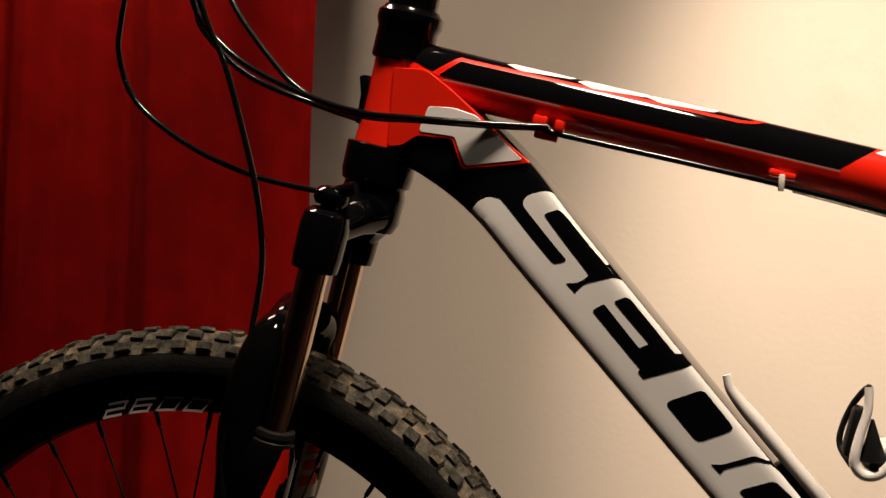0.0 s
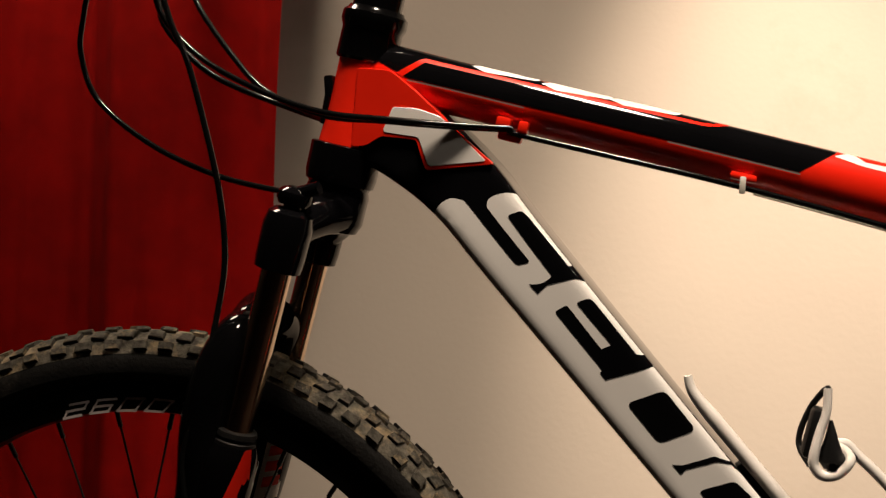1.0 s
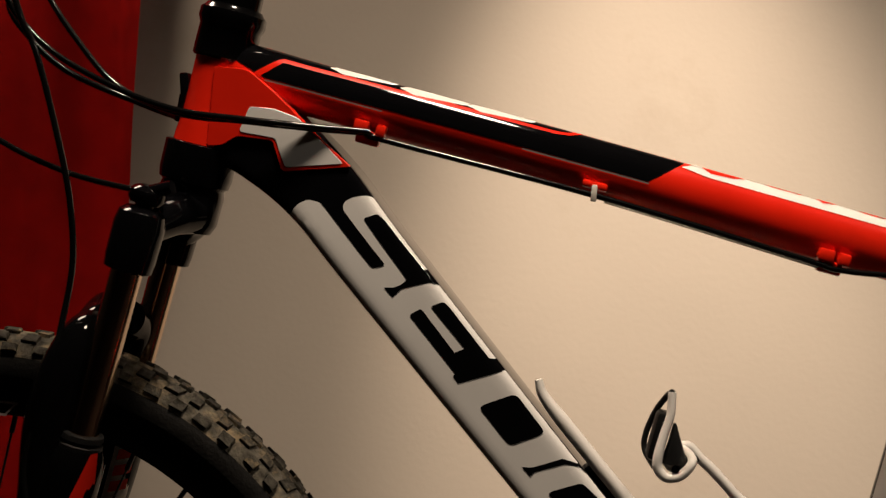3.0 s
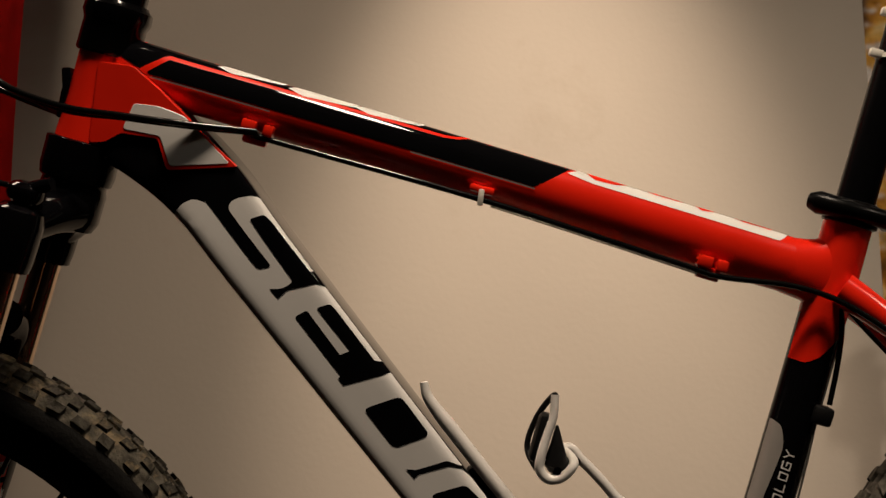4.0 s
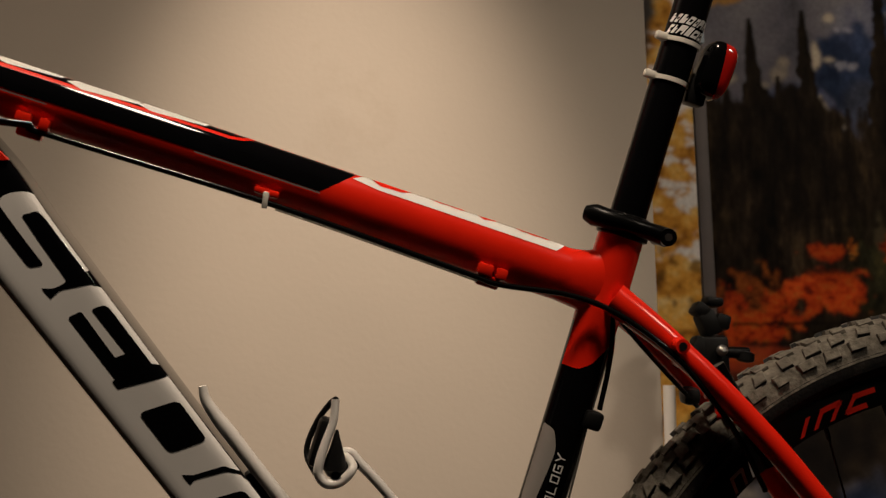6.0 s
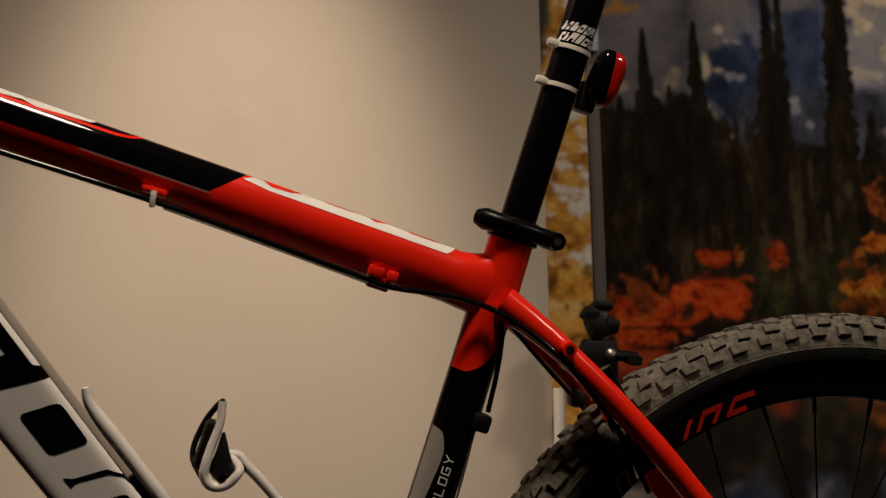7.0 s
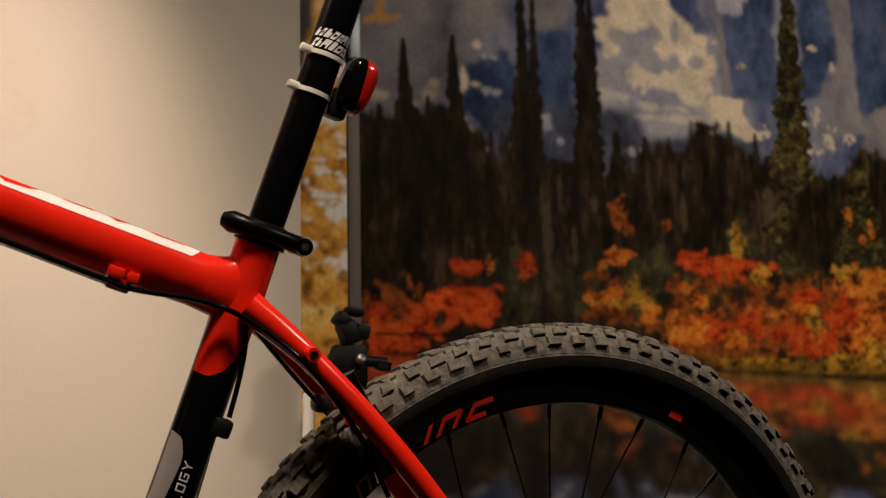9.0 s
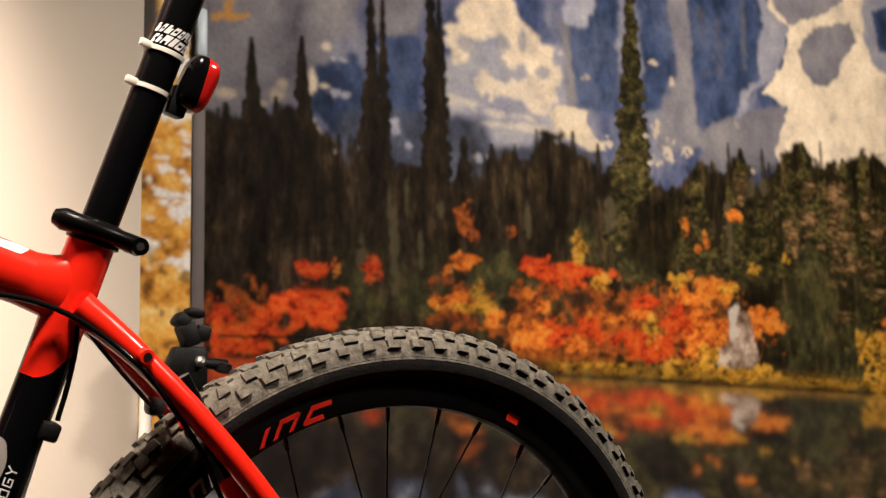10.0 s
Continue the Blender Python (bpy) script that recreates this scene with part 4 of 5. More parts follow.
# rock face: blue shade, lavender scree, warm snow
fold = s.cloud(0.10, 0.26, 6, 0.62)
s.ink = s.ramp(fold, [(0.020, 0.030, 0.075), (0.040, 0.055, 0.120), (0.085, 0.095, 0.165), (0.17, 0.17, 0.22), (0.25, 0.24, 0.27)])
grey = s.ramp(s.cloud(0.09, 0.12, 5), [(0.085, 0.080, 0.098), (0.15, 0.14, 0.158), (0.23, 0.21, 0.215)])
deep = s.ramp(s.cloud(0.06, 0.10), [(0.020, 0.032, 0.070), (0.036, 0.052, 0.108), (0.075, 0.092, 0.16)])
slate = s.ramp(s.cloud(0.05, 0.10), [(0.018, 0.020, 0.030), (0.045, 0.050, 0.072), (0.085, 0.090, 0.12)])
pale = s.ramp(s.cloud(0.05, 0.05), [(0.26, 0.26, 0.34), (0.42, 0.40, 0.42)])
snow = s.ramp(s.cloud(0.05, 0.05), [(0.46, 0.38, 0.30), (0.66, 0.54, 0.39), (0.74, 0.62, 0.46)])
# woods' own tones
streak = s.cloud(0.016, 0.08, 4, 0.7)
wood = s.ramp(streak, [(0.005, 0.0034, 0.0022), (0.011, 0.0072, 0.0044), (0.020, 0.013, 0.0075), (0.042, 0.027, 0.013)])
right = np.clip((s.x - 1.25) / 0.8, 0, 1)[..., None]
wood = wood * (1 - right) + right * s.ramp(streak, [(0.004, 0.003, 0.0018), (0.010, 0.0073, 0.0035), (0.024, 0.017, 0.007), (0.08, 0.052, 0.018)])
s.lay(s.soften(s.area([(0.614, 1.441), (0.984, 1.509), (0.970, 1.363), (0.919, 1.326), (0.869, 1.284), (0.839, 1.223), (0.774, 1.176), (0.617, 1.142)], 0.025, 0.06), 3), grey)
s.lay(s.soften(s.area([(0.991, 1.486), (1.118, 1.508), (1.108, 1.384), (1.048, 1.370), (0.996, 1.367)], 0.01, 0.04), 2), grey)
s.lay(s.soften(s.area([(0.869, 1.288), (0.946, 1.322), (0.975, 1.293), (0.973, 1.130), (0.905, 1.135), (0.862, 1.170), (0.851, 1.208)], 0.014, 0.05), 1.5), deep)
s.lay(s.soften(s.area([(0.989, 1.359), (1.048, 1.375), (1.108, 1.372), (1.109, 1.209), (1.032, 1.206), (0.987, 1.219)], 0.012, 0.05), 1.5), deep)
s.lay(s.soften(s.area([(0.918, 1.193), (1.032, 1.201), (1.125, 1.223), (1.236, 1.233), (1.292, 1.187), (1.411, 1.206), (1.550, 1.186), (1.594, 1.102), (0.916, 1.045)], 0.02, 0.05), 2.5) * 0.9, slate)
# snow field with lavender shade
s.lay(s.soften(s.area([(1.148, 1.317), (1.227, 1.427), (1.481, 1.415), (1.475, 1.258), (1.566, 1.188), (1.411, 1.193), (1.291, 1.160), (1.236, 1.224), (1.112, 1.222), (1.140, 1.267)], 0.02, 0.05), 2), pale * 0.8)
s.lay(s.soften(s.area([(1.177, 1.382), (1.202, 1.448), (1.230, 1.516), (1.340, 1.535), (1.357, 1.460), (1.397, 1.431), (1.457, 1.401), (1.464, 1.308), (1.452, 1.268), (1.392, 1.293), (1.372, 1.366), (1.334, 1.336), (1.281, 1.398), (1.244, 1.405), (1.225, 1.340), (1.183, 1.324)], 0.022, 0.035), 1.2), snow)
s.lay(s.soften(s.area([(1.253, 1.321), (1.325, 1.316), (1.415, 1.315), (1.452, 1.281), (1.436, 1.256), (1.324, 1.278), (1.265, 1.252), (1.252, 1.281)], 0.02, 0.03), 1.0) * 0.8, snow)
for c, rx, rz in (((1.219, 1.378), 0.029, 0.020), ((1.313, 1.387), 0.024, 0.026), ((1.254, 1.350), 0.026, 0.015), ((1.366, 1.404), 0.015, 0.026), ((1.416, 1.341), 0.022, 0.015),):
    s.lay(s.soften(s.clump(c, rx, rz, 0.4, 0.03), 1) * 0.85, pale * 0.7)
for c, rx, rz in (((1.330, 1.235), 0.091, 0.010), ((1.381, 1.212), 0.109, 0.009), ((1.209, 1.251), 0.057, 0.013),):
    s.lay(s.soften(s.clump(c, rx, rz, 0.6, 0.03), 1) * 0.5, snow)
# rock walls
s.lay(s.soften(s.area([(1.488, 1.561), (1.644, 1.588), (1.628, 1.276), (1.538, 1.272), (1.491, 1.279), (1.487, 1.363)], 0.012, 0.04), 1.5), deep)
s.lay(s.soften(s.area([(1.468, 1.478), (1.492, 1.469), (1.498, 1.365), (1.515, 1.282), (1.483, 1.278), (1.477, 1.375)], 0.006, 0.03), 1.2), grey)
s.lay(s.soften(s.area([(1.479, 1.546), (1.568, 1.561), (1.557, 1.499), (1.523, 1.460), (1.491, 1.462)], 0.012, 0.03), 1.2) * 0.8, pale)
s.lay(s.soften(s.area([(1.437, 1.269), (1.538, 1.270), (1.542, 1.216), (1.586, 1.184), (1.550, 1.181), (1.476, 1.204), (1.435, 1.234)], 0.008, 0.03), 0.8), snow * 0.85)
s.lay(s.soften(s.area([(1.713, 1.600), (1.810, 1.617), (1.796, 1.392), (1.760, 1.305), (1.695, 1.283)], 0.012, 0.04), 1.5), deep)
s.lay(s.soften(s.area([(1.789, 1.614), (1.858, 1.626), (1.860, 1.498), (1.863, 1.372), (1.878, 1.222), (1.729, 1.193), (1.751, 1.283), (1.805, 1.390), (1.796, 1.503)], 0.01, 0.03), 1.5), grey * 1.1)
s.lay(s.soften(s.area([(1.869, 1.628), (2.092, 1.667), (2.109, 1.536), (2.078, 1.400), (1.995, 1.304), (1.916, 1.251), (1.873, 1.304), (1.866, 1.471)], 0.01, 0.04), 1.5), deep)
for c, rx, rz in (((1.951, 1.484), 0.012, 0.072), ((1.920, 1.408), 0.030, 0.007), ((2.036, 1.525), 0.010, 0.089), ((1.896, 1.547), 0.015, 0.043),):
    s.lay(s.soften(s.clump(c, rx, rz, 1.0, 0.02), 1.2) * 0.5, grey * 0.8)
s.lay(s.soften(s.area([(1.877, 1.256), (1.991, 1.311), (2.080, 1.343), (2.170, 1.362), (2.152, 1.286), (2.120, 1.189), (1.853, 1.164)], 0.012, 0.04), 1.5), grey)
s.lay(s.soften(s.area([(2.086, 1.666), (2.140, 1.603), (2.199, 1.565), (2.173, 1.486), (2.135, 1.422), (2.058, 1.383), (2.014, 1.309), (1.986, 1.296), (2.014, 1.366), (2.086, 1.416), (2.080, 1.514), (2.106, 1.553)], 0.008, 0.03), 1.2), pale * 0.75)
s.lay(s.soften(s.area([(2.126, 1.607), (2.200, 1.568), (2.173, 1.472), (2.092, 1.376), (2.174, 1.360), (2.148, 1.293), (2.123, 1.225), (2.145, 1.177), (2.701, 1.226), (2.779, 1.888), (2.226, 1.782)], 0.008, 0.03), 0.9), snow)
s.lay(s.soften(s.area([(2.119, 1.717), (2.440, 1.775), (2.407, 1.667), (2.294, 1.607), (2.204, 1.572), (2.155, 1.610)], 0.008, 0.03), 1), grey * 1.15)
s.lay(s.soften(s.area([(2.219, 1.505), (2.287, 1.575), (2.424, 1.618), (2.450, 1.565), (2.391, 1.499), (2.341, 1.425), (2.270, 1.428), (2.247, 1.455)], 0.01, 0.03), 1), grey * 1.1)
s.lay(s.soften(s.area([(2.488, 1.720), (2.666, 1.751), (2.637, 1.488), (2.519, 1.501), (2.487, 1.578)], 0.008, 0.03), 1.2), pale * 0.7)
s.lay(s.soften(s.area([(2.529, 1.664), (2.661, 1.701), (2.645, 1.561), (2.540, 1.554)], 0.008, 0.03), 1.2), deep)
for c, rx, rz in (((0.783, 1.213), 0.019, 0.018), ((0.682, 1.204), 0.023, 0.010), ((0.797, 1.235), 0.012, 0.011), ((0.756, 1.191), 0.014, 0.009), ((0.966, 1.027), 0.010, 0.005),):
    s.lay(s.soften(s.clump(c, rx, rz, 0.5, 0.03), 1.2) * 0.8, snow * 0.55)
for c, rx, rz in (((0.860, 1.252), 0.011, 0.032), ((0.892, 1.326), 0.012, 0.009), ((0.887, 1.244), 0.015, 0.006), ((0.839, 1.211), 0.012, 0.007),):
    s.lay(s.soften(s.clump(c, rx, rz, 0.5, 0.02), 0.9) * 0.9, snow * 0.8)
s.lay(s.soften(s.area([(0.850, 1.168), (0.869, 1.174), (0.887, 1.144), (0.917, 1.130), (0.914, 1.107), (0.886, 1.119), (0.854, 1.141)], 0.006, 0.02), 0.8), snow * 0.9)
for c, rx, rz in (((0.918, 1.232), 0.022, 0.008), ((1.014, 1.332), 0.010, 0.006), ((0.991, 1.309), 0.008, 0.005), ((0.919, 1.303), 0.015, 0.006), ((1.032, 1.181), 0.023, 0.016), ((1.000, 1.208), 0.018, 0.009), ((1.000, 1.203), 0.013, 0.005), ((1.045, 1.178), 0.011, 0.015), ((1.141, 1.326), 0.014, 0.009), ((1.163, 1.370), 0.011, 0.010), ((1.135, 1.370), 0.014, 0.006), ((0.688, 1.139), 0.007, 0.011), ((1.076, 1.143), 0.007, 0.007), ((1.248, 1.134), 0.020, 0.008),):
    s.lay(s.soften(s.clump(c, rx, rz, 1.0, 0.012), 0.8) * 0.8, pale)
for c, rx, rz in (((1.534, 1.343), 0.013, 0.011), ((1.740, 1.409), 0.014, 0.006), ((1.792, 1.370), 0.008, 0.014), ((1.829, 1.203), 0.021, 0.011), ((1.692, 1.223), 0.020, 0.019), ((1.736, 1.254), 0.012, 0.025), ((1.714, 1.172), 0.028, 0.013), ((1.767, 1.190), 0.024, 0.019), ((1.591, 1.206), 0.014, 0.016), ((1.786, 1.226), 0.018, 0.008), ((1.999, 1.288), 0.017, 0.010), ((2.038, 1.174), 0.013, 0.007),):
    s.lay(s.soften(s.clump(c, rx, rz, 1.0, 0.012), 0.7) * 0.85, snow * 0.75)
# far slope of dark woods, then the spruces one by one
s.lay(s.soften(s.area([(0.617, 1.174), (0.705, 1.174), (0.821, 1.202), (0.868, 1.159), (0.917, 1.108), (0.992, 1.103), (1.096, 1.105), (1.176, 1.081), (1.275, 1.112), (1.294, 1.160), (1.349, 1.141), (1.410, 1.187), (1.472, 1.204), (1.532, 1.135), (1.680, 1.159), (1.762, 1.109), (1.854, 1.175), (1.944, 1.170), (2.004, 1.229), (2.044, 1.133), (2.148, 1.213), (2.218, 1.263), (2.259, 1.216), (2.387, 1.237), (2.454, 1.262), (2.655, 1.238), (2.544, 0.270), (0.624, 0.394)], 0.022, 0.03), 1.2), wood)
for k in range(80):
    x = 0.66 + 2.0 * k / 79 + s.random.uniform(-0.015, 0.015)
    top = np.interp(x, [0.64, 0.77, 0.92, 1.10, 1.29, 1.47, 1.63, 1.80, 2.00, 2.22, 2.54], [1.18, 1.19, 1.12, 1.12, 1.16, 1.20, 1.17, 1.16, 1.22, 1.25, 1.25]) + s.random.uniform(-0.10, 0.035)
    s.lay(s.spruce((x, top), 0.80, s.random.uniform(0.018, 0.036)) * s.random.uniform(0.55, 1.0), wood * s.random.uniform(0.6, 1.7))
for top, foot, width in (((0.733, 1.320), 0.934, 0.029), ((0.739, 1.261), 0.934, 0.042), ((0.838, 1.338), 0.962, 0.029), ((0.845, 1.241), 0.940, 0.041), ((0.682, 1.188), 0.930, 0.045), ((0.991, 1.510), 0.893, 0.028), ((1.018, 1.454), 0.883, 0.022), ((0.981, 1.271), 0.881, 0.043), ((1.132, 1.548), 0.888, 0.032), ((1.153, 1.490), 0.900, 0.025), ((1.132, 1.230), 0.888, 0.049), ((1.277, 1.167), 0.895, 0.044), ((1.411, 1.193), 0.901, 0.052), ((1.207, 1.178), 0.903, 0.036),):
    s.lay(s.spruce(top, foot, width, 0.7), wood * 0.8)
for k in range(110):
    x, top = s.random.uniform(0.64, 2.6), s.random.uniform(0.90, 1.14)
    s.lay(s.spruce((x, top + 0.04 * (x - 1.2)), top - 0.22, s.random.uniform(0.016, 0.034), 0.8) * s.random.uniform(0.4, 0.85), wood * s.random.uniform(0.45, 2.0))
lit = s.ramp(s.cloud(0.018, 0.012, 3, 0.75), [(0.006, 0.005, 0.003), (0.018, 0.015, 0.006), (0.050, 0.040, 0.013), (0.13, 0.10, 0.028)])
for top, foot, width in (((1.676, 1.649), 0.886, 0.045), ((1.656, 1.467), 0.886, 0.054), ((1.662, 1.293), 0.886, 0.088),):
    s.lay(s.spruce(top, foot, width, 0.8), lit)
for top, foot, width in (((2.004, 1.232), 0.928, 0.050), ((1.853, 1.164), 0.908, 0.054), ((2.168, 1.215), 0.824, 0.069), ((2.223, 1.271), 0.741, 0.071), ((2.126, 1.189), 0.822, 0.052), ((2.366, 1.241), 0.658, 0.096), ((2.443, 1.261), 0.658, 0.089), ((2.289, 1.204), 0.658, 0.076), ((2.517, 1.225), 0.658, 0.091), ((1.960, 1.133), 0.899, 0.045), ((1.779, 1.118), 0.918, 0.046), ((2.063, 1.127), 0.876, 0.051),):
    s.lay(s.spruce(top, foot, width, 0.8), lit * s.random.uniform(0.5, 0.95))
for c, rx, rz in (((1.719, 0.968), 0.086, 0.079), ((2.043, 0.876), 0.073, 0.047), ((1.724, 1.047), 0.062, 0.053),):
    s.lay(s.soften(s.clump(c, rx, rz, 0.4, 0.04), 1.5) * 0.9, wood * 0.5)
for c, rx, rz in (((2.223, 0.826), 0.124, 0.143), ((2.352, 0.887), 0.108, 0.118), ((2.174, 0.714), 0.100, 0.069),):
    s.lay(s.soften(s.clump(c, rx, rz, 0.6, 0.04), 1.5) * 0.85, wood)
olive = s.ramp(s.cloud(0.020, 0.035, 4, 0.65), [(0.008, 0.008, 0.004), (0.030, 0.028, 0.012), (0.085, 0.072, 0.022)])
warm = s.ramp(s.cloud(0.03, 0.010, 3, 0.75), [(0.010, 0.008, 0.004), (0.07, 0.042, 0.016), (0.30, 0.17, 0.07)])
for c, rx, rz in (((2.341, 1.091), 0.042, 0.104), ((2.347, 0.829), 0.055, 0.012), ((2.293, 0.914), 0.062, 0.010), ((2.460, 0.891), 0.048, 0.010), ((2.233, 1.155), 0.020, 0.044), ((1.997, 1.136), 0.019, 0.042), ((2.359, 0.960), 0.086, 0.023), ((2.280, 0.999), 0.063, 0.012), ((2.224, 1.054), 0.037, 0.043), ((2.422, 0.948), 0.057, 0.021), ((2.161, 1.021), 0.024, 0.057), ((2.467, 1.070), 0.036, 0.075), ((2.315, 1.147), 0.063, 0.021),):
    s.lay(s.soften(s.clump(c, rx, rz, 0.9, 0.02), 0.8) * 0.85, warm)
for c, rx, rz in (((2.147, 0.741), 0.059, 0.069), ((2.380, 0.744), 0.064, 0.072), ((2.144, 0.824), 0.036, 0.042), ((2.417, 0.687), 0.086, 0.043), ((2.234, 0.940), 0.061, 0.057), ((2.238, 0.770), 0.062, 0.056),):
    s.lay(s.soften(s.clump(c, rx, rz, 0.9, 0.025), 1) * 0.7, olive)
dark = np.clip(1.3 - 8 * s.ink.mean(-1), 0.15, 1)
s.ink = s.ink * (1 + dark * (0.9 * s.cloud(0.028, 0.036, 3, 0.7) - 0.45))[..., None]
low = np.clip((0.96 - s.z) / 0.08, 0, 1) * np.clip((s.x - 0.85) / 0.25, 0, 1)
s.lay(s.soften(low * np.clip((s.cloud(0.05, 0.07) - 0.45) * 4, 0, 1), 1.5) * 0.7, olive)
for c, rx, rz in (((0.964, 0.880), 0.012, 0.079), ((1.040, 0.929), 0.012, 0.092), ((1.099, 0.933), 0.007, 0.058), ((1.150, 1.012), 0.008, 0.026), ((1.029, 1.009), 0.006, 0.046), ((1.591, 1.037), 0.020, 0.052), ((1.952, 1.036), 0.012, 0.083), ((2.035, 1.139), 0.015, 0.031), ((2.073, 1.142), 0.016, 0.031), ((1.068, 1.035), 0.006, 0.035), ((1.366, 1.009), 0.008, 0.037),):
    s.lay(s.soften(s.clump(c, rx, rz, 0.6, 0.02), 0.8) * 0.6, (0.085, 0.068, 0.036))
fine = s.cloud(0.022, 0.016, 3, 0.85)
RED_INK = s.ramp(fine, [(0.12, 0.012, 0.004), (0.36, 0.032, 0.006), (0.50, 0.060, 0.008), (0.46, 0.10, 0.014)])
ORANGE_INK = s.ramp(fine, [(0.12, 0.028, 0.006), (0.40, 0.085, 0.010), (0.58, 0.17, 0.016), (0.56, 0.24, 0.04)])
GOLD_INK = s.ramp(fine, [(0.07, 0.040, 0.008), (0.28, 0.135, 0.012), (0.50, 0.25, 0.022), (0.54, 0.30, 0.05)])
BROWN_INK = s.ramp(fine, [(0.07, 0.018, 0.006), (0.24, 0.055, 0.010), (0.38, 0.10, 0.016)])


def shrubs(ink, clumps, firm=0.92):
    for c, rx, rz in clumps:
        s.lay(s.soften(s.clump(c, rx * 1.12, rz * 1.12, 0.75, min(0.022, 0.55 * rx)), 0.6) * (firm if rx > 0.02 else 0.8 * firm), ink * s.random.uniform(0.85, 1.15))


shrubs(BROWN_INK, (((1.205, 1.004), 0.022, 0.031), ((1.229, 0.964), 0.014, 0.017), ((1.321, 0.982), 0.012, 0.012), ((1.645, 0.836), 0.257, 0.043), ((1.610, 0.772), 0.288, 0.050), ((1.774, 0.762), 0.251, 0.052), ((1.395, 0.791), 0.090, 0.073), ((1.197, 0.821), 0.084, 0.047), ((0.718, 0.785), 0.067, 0.052), ((1.452, 0.720), 0.139, 0.029),), 0.85)
shrubs(olive, (((1.253, 0.835), 0.056, 0.042), ((0.951, 0.824), 0.050, 0.056), ((1.090, 0.818), 0.040, 0.034), ((1.425, 0.804), 0.036, 0.042), ((1.297, 0.908), 0.044, 0.029), ((1.516, 0.969), 0.038, 0.056),), 0.85)
shrubs(RED_INK, (((0.843, 0.805), 0.086, 0.036), ((0.866, 0.832), 0.061, 0.013), ((0.729, 0.764), 0.067, 0.038), ((0.707, 0.723), 0.055, 0.026), ((0.855, 0.878), 0.040, 0.015), ((0.989, 0.887), 0.023, 0.025), ((0.914, 0.790), 0.024, 0.013), ((1.385, 0.912), 0.039, 0.020), ((1.482, 0.895), 0.097, 0.025), ((1.706, 0.742), 0.078, 0.028), ((1.794, 0.801), 0.056, 0.045), ((1.609, 0.759), 0.065, 0.020), ((1.416, 0.768), 0.039, 0.036), ((1.678, 0.837), 0.040, 0.018), ((0.668, 0.784), 0.020, 0.031), ((1.516, 0.782), 0.040, 0.020),), 0.92)
shrubs(RED_INK * 1.2, (((0.667, 0.753), 0.008, 0.051), ((0.884, 0.795), 0.036, 0.024), ((0.802, 0.814), 0.028, 0.021),), 0.92)
shrubs(ORANGE_INK, (((0.908, 0.884), 0.009, 0.016), ((1.200, 0.911), 0.033, 0.016), ((1.158, 0.890), 0.016, 0.009), ((1.170, 0.830), 0.055, 0.016), ((1.266, 0.794), 0.033, 0.024), ((1.350, 0.760), 0.050, 0.031), ((1.475, 0.745), 0.040, 0.017), ((1.869, 0.872), 0.094, 0.027), ((1.863, 0.790), 0.072, 0.034), ((2.046, 0.801), 0.065, 0.035), ((1.829, 0.750), 0.042, 0.023), ((1.396, 0.822), 0.021, 0.014), ((1.360, 0.851), 0.018, 0.014), ((1.969, 1.060), 0.026, 0.014), ((1.812, 1.026), 0.012, 0.019), ((1.874, 0.997), 0.014, 0.019), ((1.854, 0.973), 0.013, 0.009), ((2.030, 0.834), 0.030, 0.011), ((2.502, 0.775), 0.044, 0.044), ((1.580, 0.808), 0.064, 0.013), ((1.660, 0.811), 0.033, 0.012), ((1.322, 0.790), 0.017, 0.016), ((1.815, 0.854), 0.035, 0.016), ((1.822, 0.914), 0.014, 0.010),), 0.92)
shrubs(GOLD_INK, (((1.561, 0.883), 0.022, 0.016), ((1.783, 0.895), 0.031, 0.016), ((1.700, 0.786), 0.024, 0.033), ((1.932, 0.878), 0.033, 0.019), ((2.027, 0.933), 0.018, 0.014), ((1.822, 0.698), 0.070, 0.021), ((1.737, 0.697), 0.040, 0.021), ((1.876, 0.724), 0.036, 0.024), ((1.527, 0.699), 0.079, 0.007), ((1.239, 0.846), 0.020, 0.028), ((1.170, 0.815), 0.035, 0.011), ((2.136, 0.963), 0.016, 0.011), ((2.424, 0.759), 0.048, 0.035), ((2.000, 0.685), 0.094, 0.019), ((2.461, 0.701), 0.066, 0.058), ((1.252, 0.817), 0.034, 0.012), ((1.500, 0.955), 0.019, 0.038),), 0.85)
for c, rx, rz in (((1.605, 0.828), 0.042, 0.018), ((1.480, 0.843), 0.046, 0.017), ((1.552, 0.721), 0.028, 0.007), ((1.782, 0.747), 0.035, 0.009), ((1.910, 0.828), 0.040, 0.011), ((0.867, 0.845), 0.060, 0.006), ((1.901, 0.817), 0.028, 0.008), ((0.774, 0.776), 0.015, 0.011), ((1.309, 0.831), 0.029, 0.009), ((1.538, 0.920), 0.031, 0.007),):
    s.lay(s.soften(s.clump(c, rx, rz, 0.6, 0.03), 1) * 0.85, wood)
s.lay(s.soften(s.area([(0.669, 0.751), (0.914, 0.751), (0.914, 0.745), (0.669, 0.744)], 0.004, 0.03), 0.6) * 0.8, wood * 0.5)
s.lay(s.soften(s.area([(1.938, 0.834), (1.957, 0.852), (1.972, 0.846), (1.977, 0.819), (2.007, 0.825), (2.014, 0.766), (2.032, 0.712), (1.986, 0.692), (1.889, 0.701), (1.902, 0.740), (1.936, 0.762)], 0.008, 0.016), 0.7) * 0.95, s.ramp(s.cloud(0.03, 0.03, 3, 0.7), [(0.06, 0.035, 0.024), (0.24, 0.165, 0.12), (0.50, 0.40, 0.31)]))
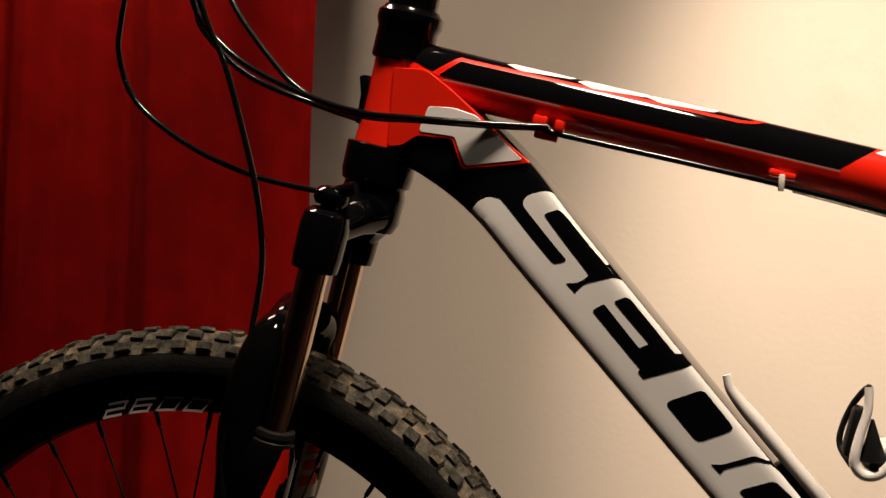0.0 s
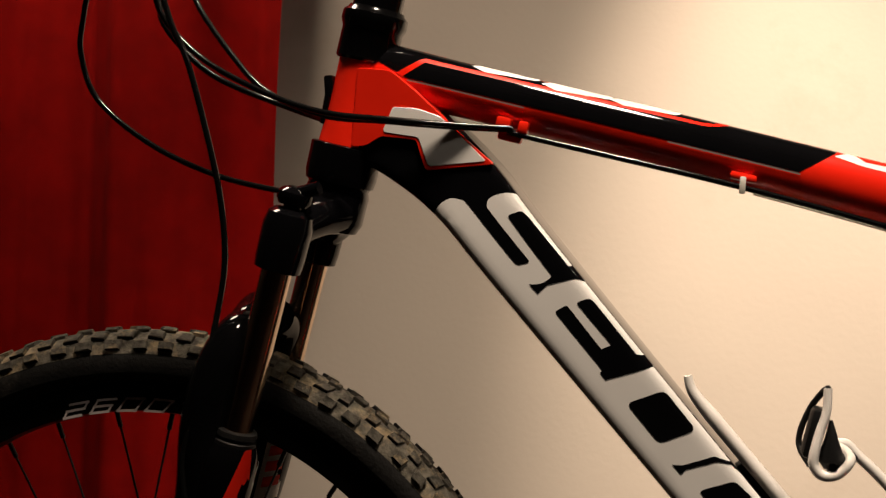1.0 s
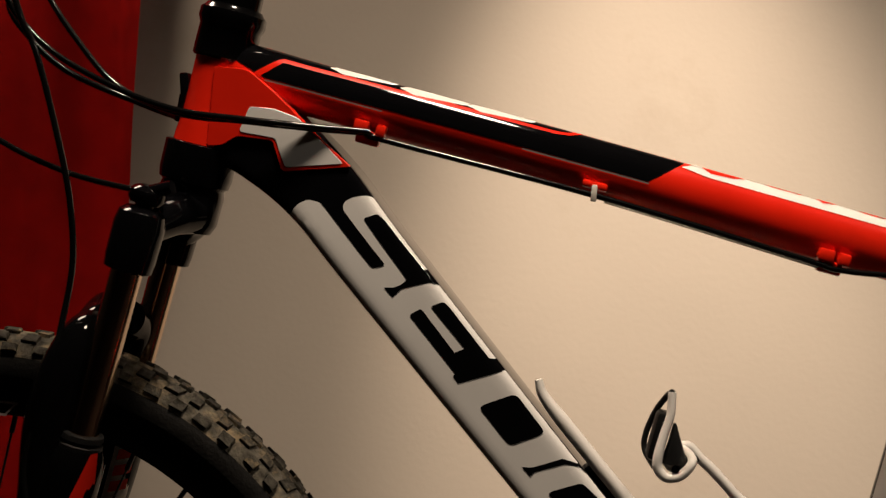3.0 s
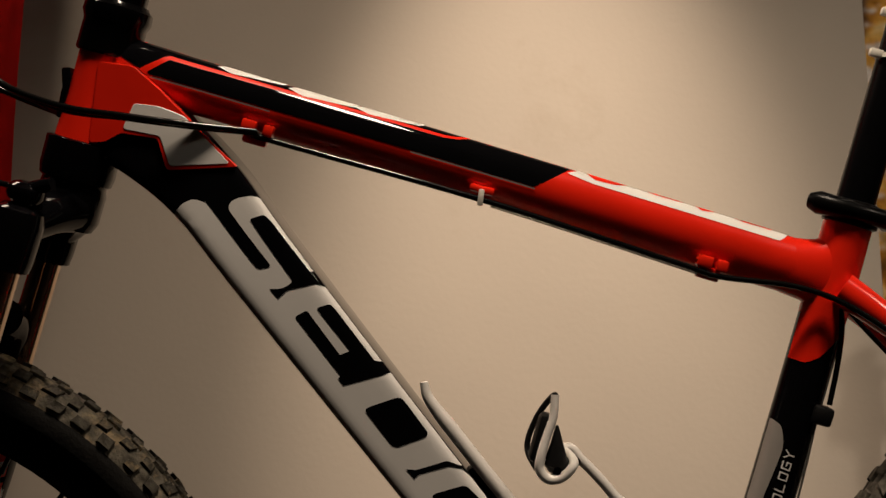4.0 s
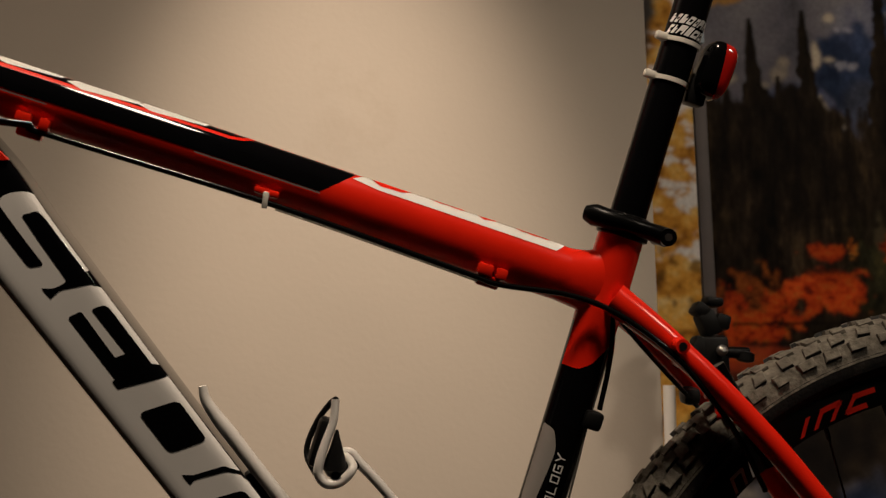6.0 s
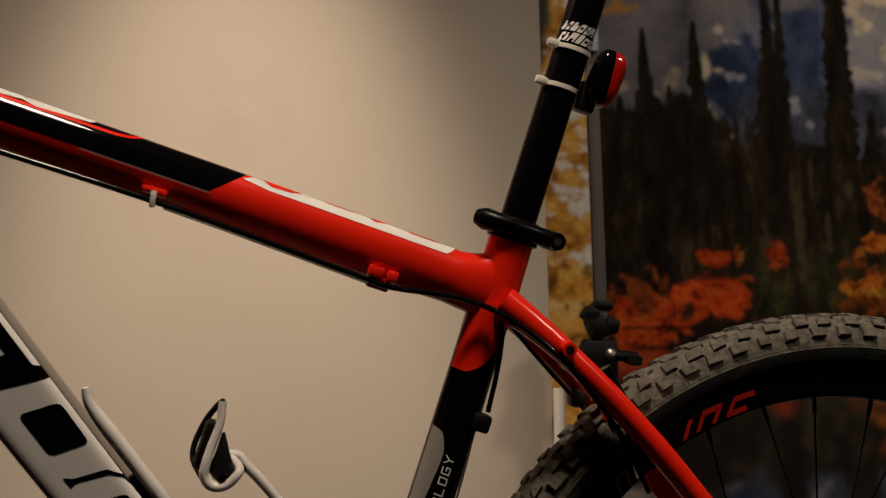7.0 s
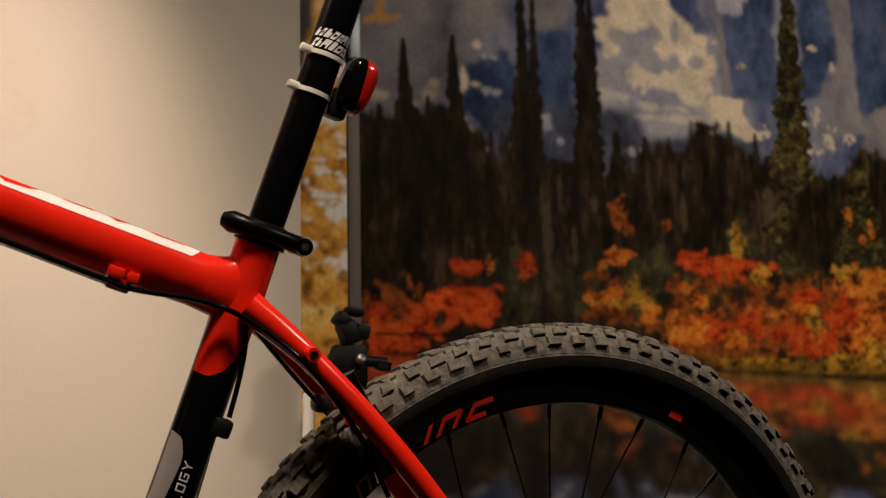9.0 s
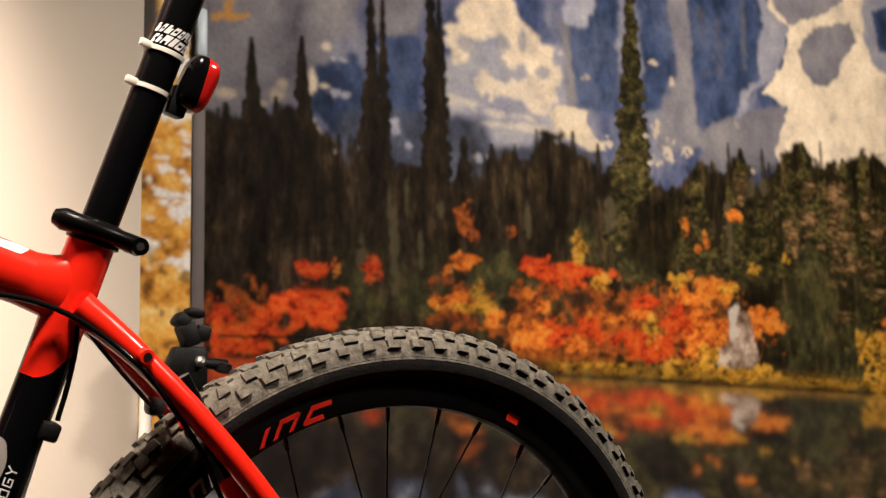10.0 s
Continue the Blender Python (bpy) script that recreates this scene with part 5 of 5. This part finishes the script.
s.lay(s.soften(s.area([(1.938, 0.834), (1.957, 0.851), (1.971, 0.843), (1.956, 0.765), (1.936, 0.762)], 0.005, 0.016), 0.6) * 0.9, (0.42, 0.36, 0.30))
for c, rx, rz in (((1.777, 0.674), 0.045, 0.011), ((1.678, 0.682), 0.059, 0.007), ((1.573, 0.684), 0.064, 0.005), ((1.484, 0.694), 0.024, 0.007), ((2.207, 0.645), 0.121, 0.008),):
    s.lay(s.soften(s.clump(c, rx, rz, 0.4, 0.02), 0.7) * 0.9, (0.006, 0.005, 0.004))
s.lay(s.soften(s.area([(0.676, 1.407), (0.693, 1.410), (0.695, 1.363), (0.727, 1.373), (0.733, 1.365), (0.695, 1.348), (0.650, 1.341), (0.650, 1.350), (0.679, 1.356)], 0.006, 0.03), 0.9) * 0.85, (0.42, 0.20, 0.03))
s.lay(np.exp(-((s.z - shore(s.x) - 0.022) / 0.016) ** 2) * np.clip((s.x - 1.3) / 0.2, 0, 1) * (0.4 + 0.6 * s.cloud(0.08, 0.012)), GOLD_INK * 0.55)
s.lay(np.exp(-((s.z - shore(s.x) - 0.004) / 0.006) ** 2) * np.clip(s.cloud(0.12, 0.05, 3) * 2 - 0.5, 0, 1), (0.006, 0.005, 0.004))
# the lake mirrors what stands over its shore
row = np.clip(((shore(s.x) + (shore(s.x) - s.z) * 1.85 + 0.012 - 0.30) / GRAIN), 0, s.nz - 1).astype(int)
column = np.clip(np.arange(s.nx)[None, :] + ((s.cloud(0.10, 0.010, 3) - 0.5) * 9).astype(int), 0, s.nx - 1)
mirror = s.soften(s.ink[row, column], 2.0) * 0.9 + (0.006, 0.006, 0.007)
s.lay(s.soften((s.z < shore(s.x)).astype(float), 0.8), mirror)
s.ink = s.soften(s.ink, 0.5)
s.finish(mural, 0.9985, "printed autumn forest, snowy mountain and still lake")

# narrow poster of birch leaves beside the mural
poster = tagged(new("poster"), "narrow poster of golden autumn leaves beside the mural", "poster")
part("sheet", box(bmesh.new(), (0.36, 0.992, 0.3), (0.614, 1.028, 2.0)), material("poster_board", (0.35, 0.33, 0.30), 0.7, vary=0.1), poster, smooth=False)
s = Sheet(0.361, 0.613, 0.31, 1.95, 4)
s.ink = s.ramp(s.cloud(0.035, 0.030, 4, 0.75), [(0.14, 0.060, 0.014), (0.42, 0.18, 0.025), (0.64, 0.31, 0.045), (0.72, 0.42, 0.10), (0.74, 0.54, 0.25)])
s.lay(np.clip((s.cloud(0.05, 0.030, 4, 0.7) - 0.53) * 8, 0, 1) * (s.z > 0.86) * np.clip((s.x - 0.44) / 0.1, 0, 1), (0.74, 0.71, 0.68))
s.lay(np.clip((s.cloud(0.02, 0.025, 3, 0.7) - 0.58) * 6, 0, 1) * np.clip((0.92 - s.z) / 0.08, 0, 0.7), (0.07, 0.032, 0.010))
s.lay(s.soften(s.area([(0.36, 1.235), (0.538, 1.245), (0.548, 2.0), (0.36, 2.0)], 0.012, 0.04), 1.5), (0.055, 0.048, 0.042))
s.ink = s.soften(s.ink, 0.8)
s.finish(poster, 0.9905, "printed golden birch leaves")
tagged(link("batten", box(bmesh.new(), (0.6145, 0.988, 0.0), (0.6390, 1.03, 2.3), 0.003), material("grey_batten", (0.080, 0.062, 0.058), 0.6, vary=0.15, scale=12)), "grey-brown upright batten between two prints", "batten")
tagged(link("pale_strip", box(bmesh.new(), (0.616, 0.972, 1.262), (0.636, 0.986, 1.352), 0.003), material("pale_blue_plastic", (0.36, 0.42, 0.48), 0.4, vary=0.1)), "pale blue plastic strip fixed to the batten", "strip")

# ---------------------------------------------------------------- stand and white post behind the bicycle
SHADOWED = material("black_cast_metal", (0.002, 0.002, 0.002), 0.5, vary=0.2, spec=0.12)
stand = tagged(new("light_stand"), "black stand with a clamp head and shiny bolt behind the wheel", "stand")
stand.location = (0.428, 0.45, 0.0)
part("stand_pole", bar((0, 0, 0.0), (0, 0, 0.66), 0.011, 18), SHADOWED, stand)
part("stand_base", revolve([(0.0, 0.13), (0.012, 0.13), (0.018, 0.10), (0.024, 0.02)], (0, 0, 0), (0, 0, 1), 32), SHADOWED, stand)
head = part("clamp_head", box(bmesh.new(), (-0.018, -0.016, 0.632), (0.018, 0.016, 0.690), 0.007), SHADOWED, stand, "black clamp head")
for x, z, w, h, tilt in ((-0.020, 0.668, 0.014, 0.020, 24), (-0.006, 0.706, 0.012, 0.016, -22), (-0.016, 0.724, 0.010, 0.009, 35), (0.012, 0.708, 0.010, 0.010, 14), (-0.028, 0.648, 0.010, 0.010, -15), (0.002, 0.735, 0.012, 0.006, 8)):
    part("clamp_jaw", box(bmesh.new(), (-w, -0.014, -h), (w, 0.014, h), 0.004, pose(x, 0, z, 0, tilt, 0)), SHADOWED, head)
part("clamp_arm", bar((0.014, -0.01, 0.668), (0.044, -0.01, 0.666), 0.0075, 14), SHADOWED, head)
part("arm_knob", revolve([(0, 0.006), (0.002, 0.012), (0.012, 0.012), (0.014, 0.006)], (0.038, -0.01, 0.655), (0.2, 0, 1), 16), SHADOWED, head)
part("clamp_bolt", revolve([(0, 0.0045), (0.004, 0.0075), (0.009, 0.0068), (0.012, 0.003)], (0.003, -0.017, 0.669), (0.15, -1, 0.1), 16), STEEL, head, "shiny steel bolt")
post_w = tagged(link("white_post", bar((0.375, 0.515, 0.0), (0.387, 0.515, 0.628), 0.0085, 20), CAGE), "thin white post standing against the wall's end", "post")
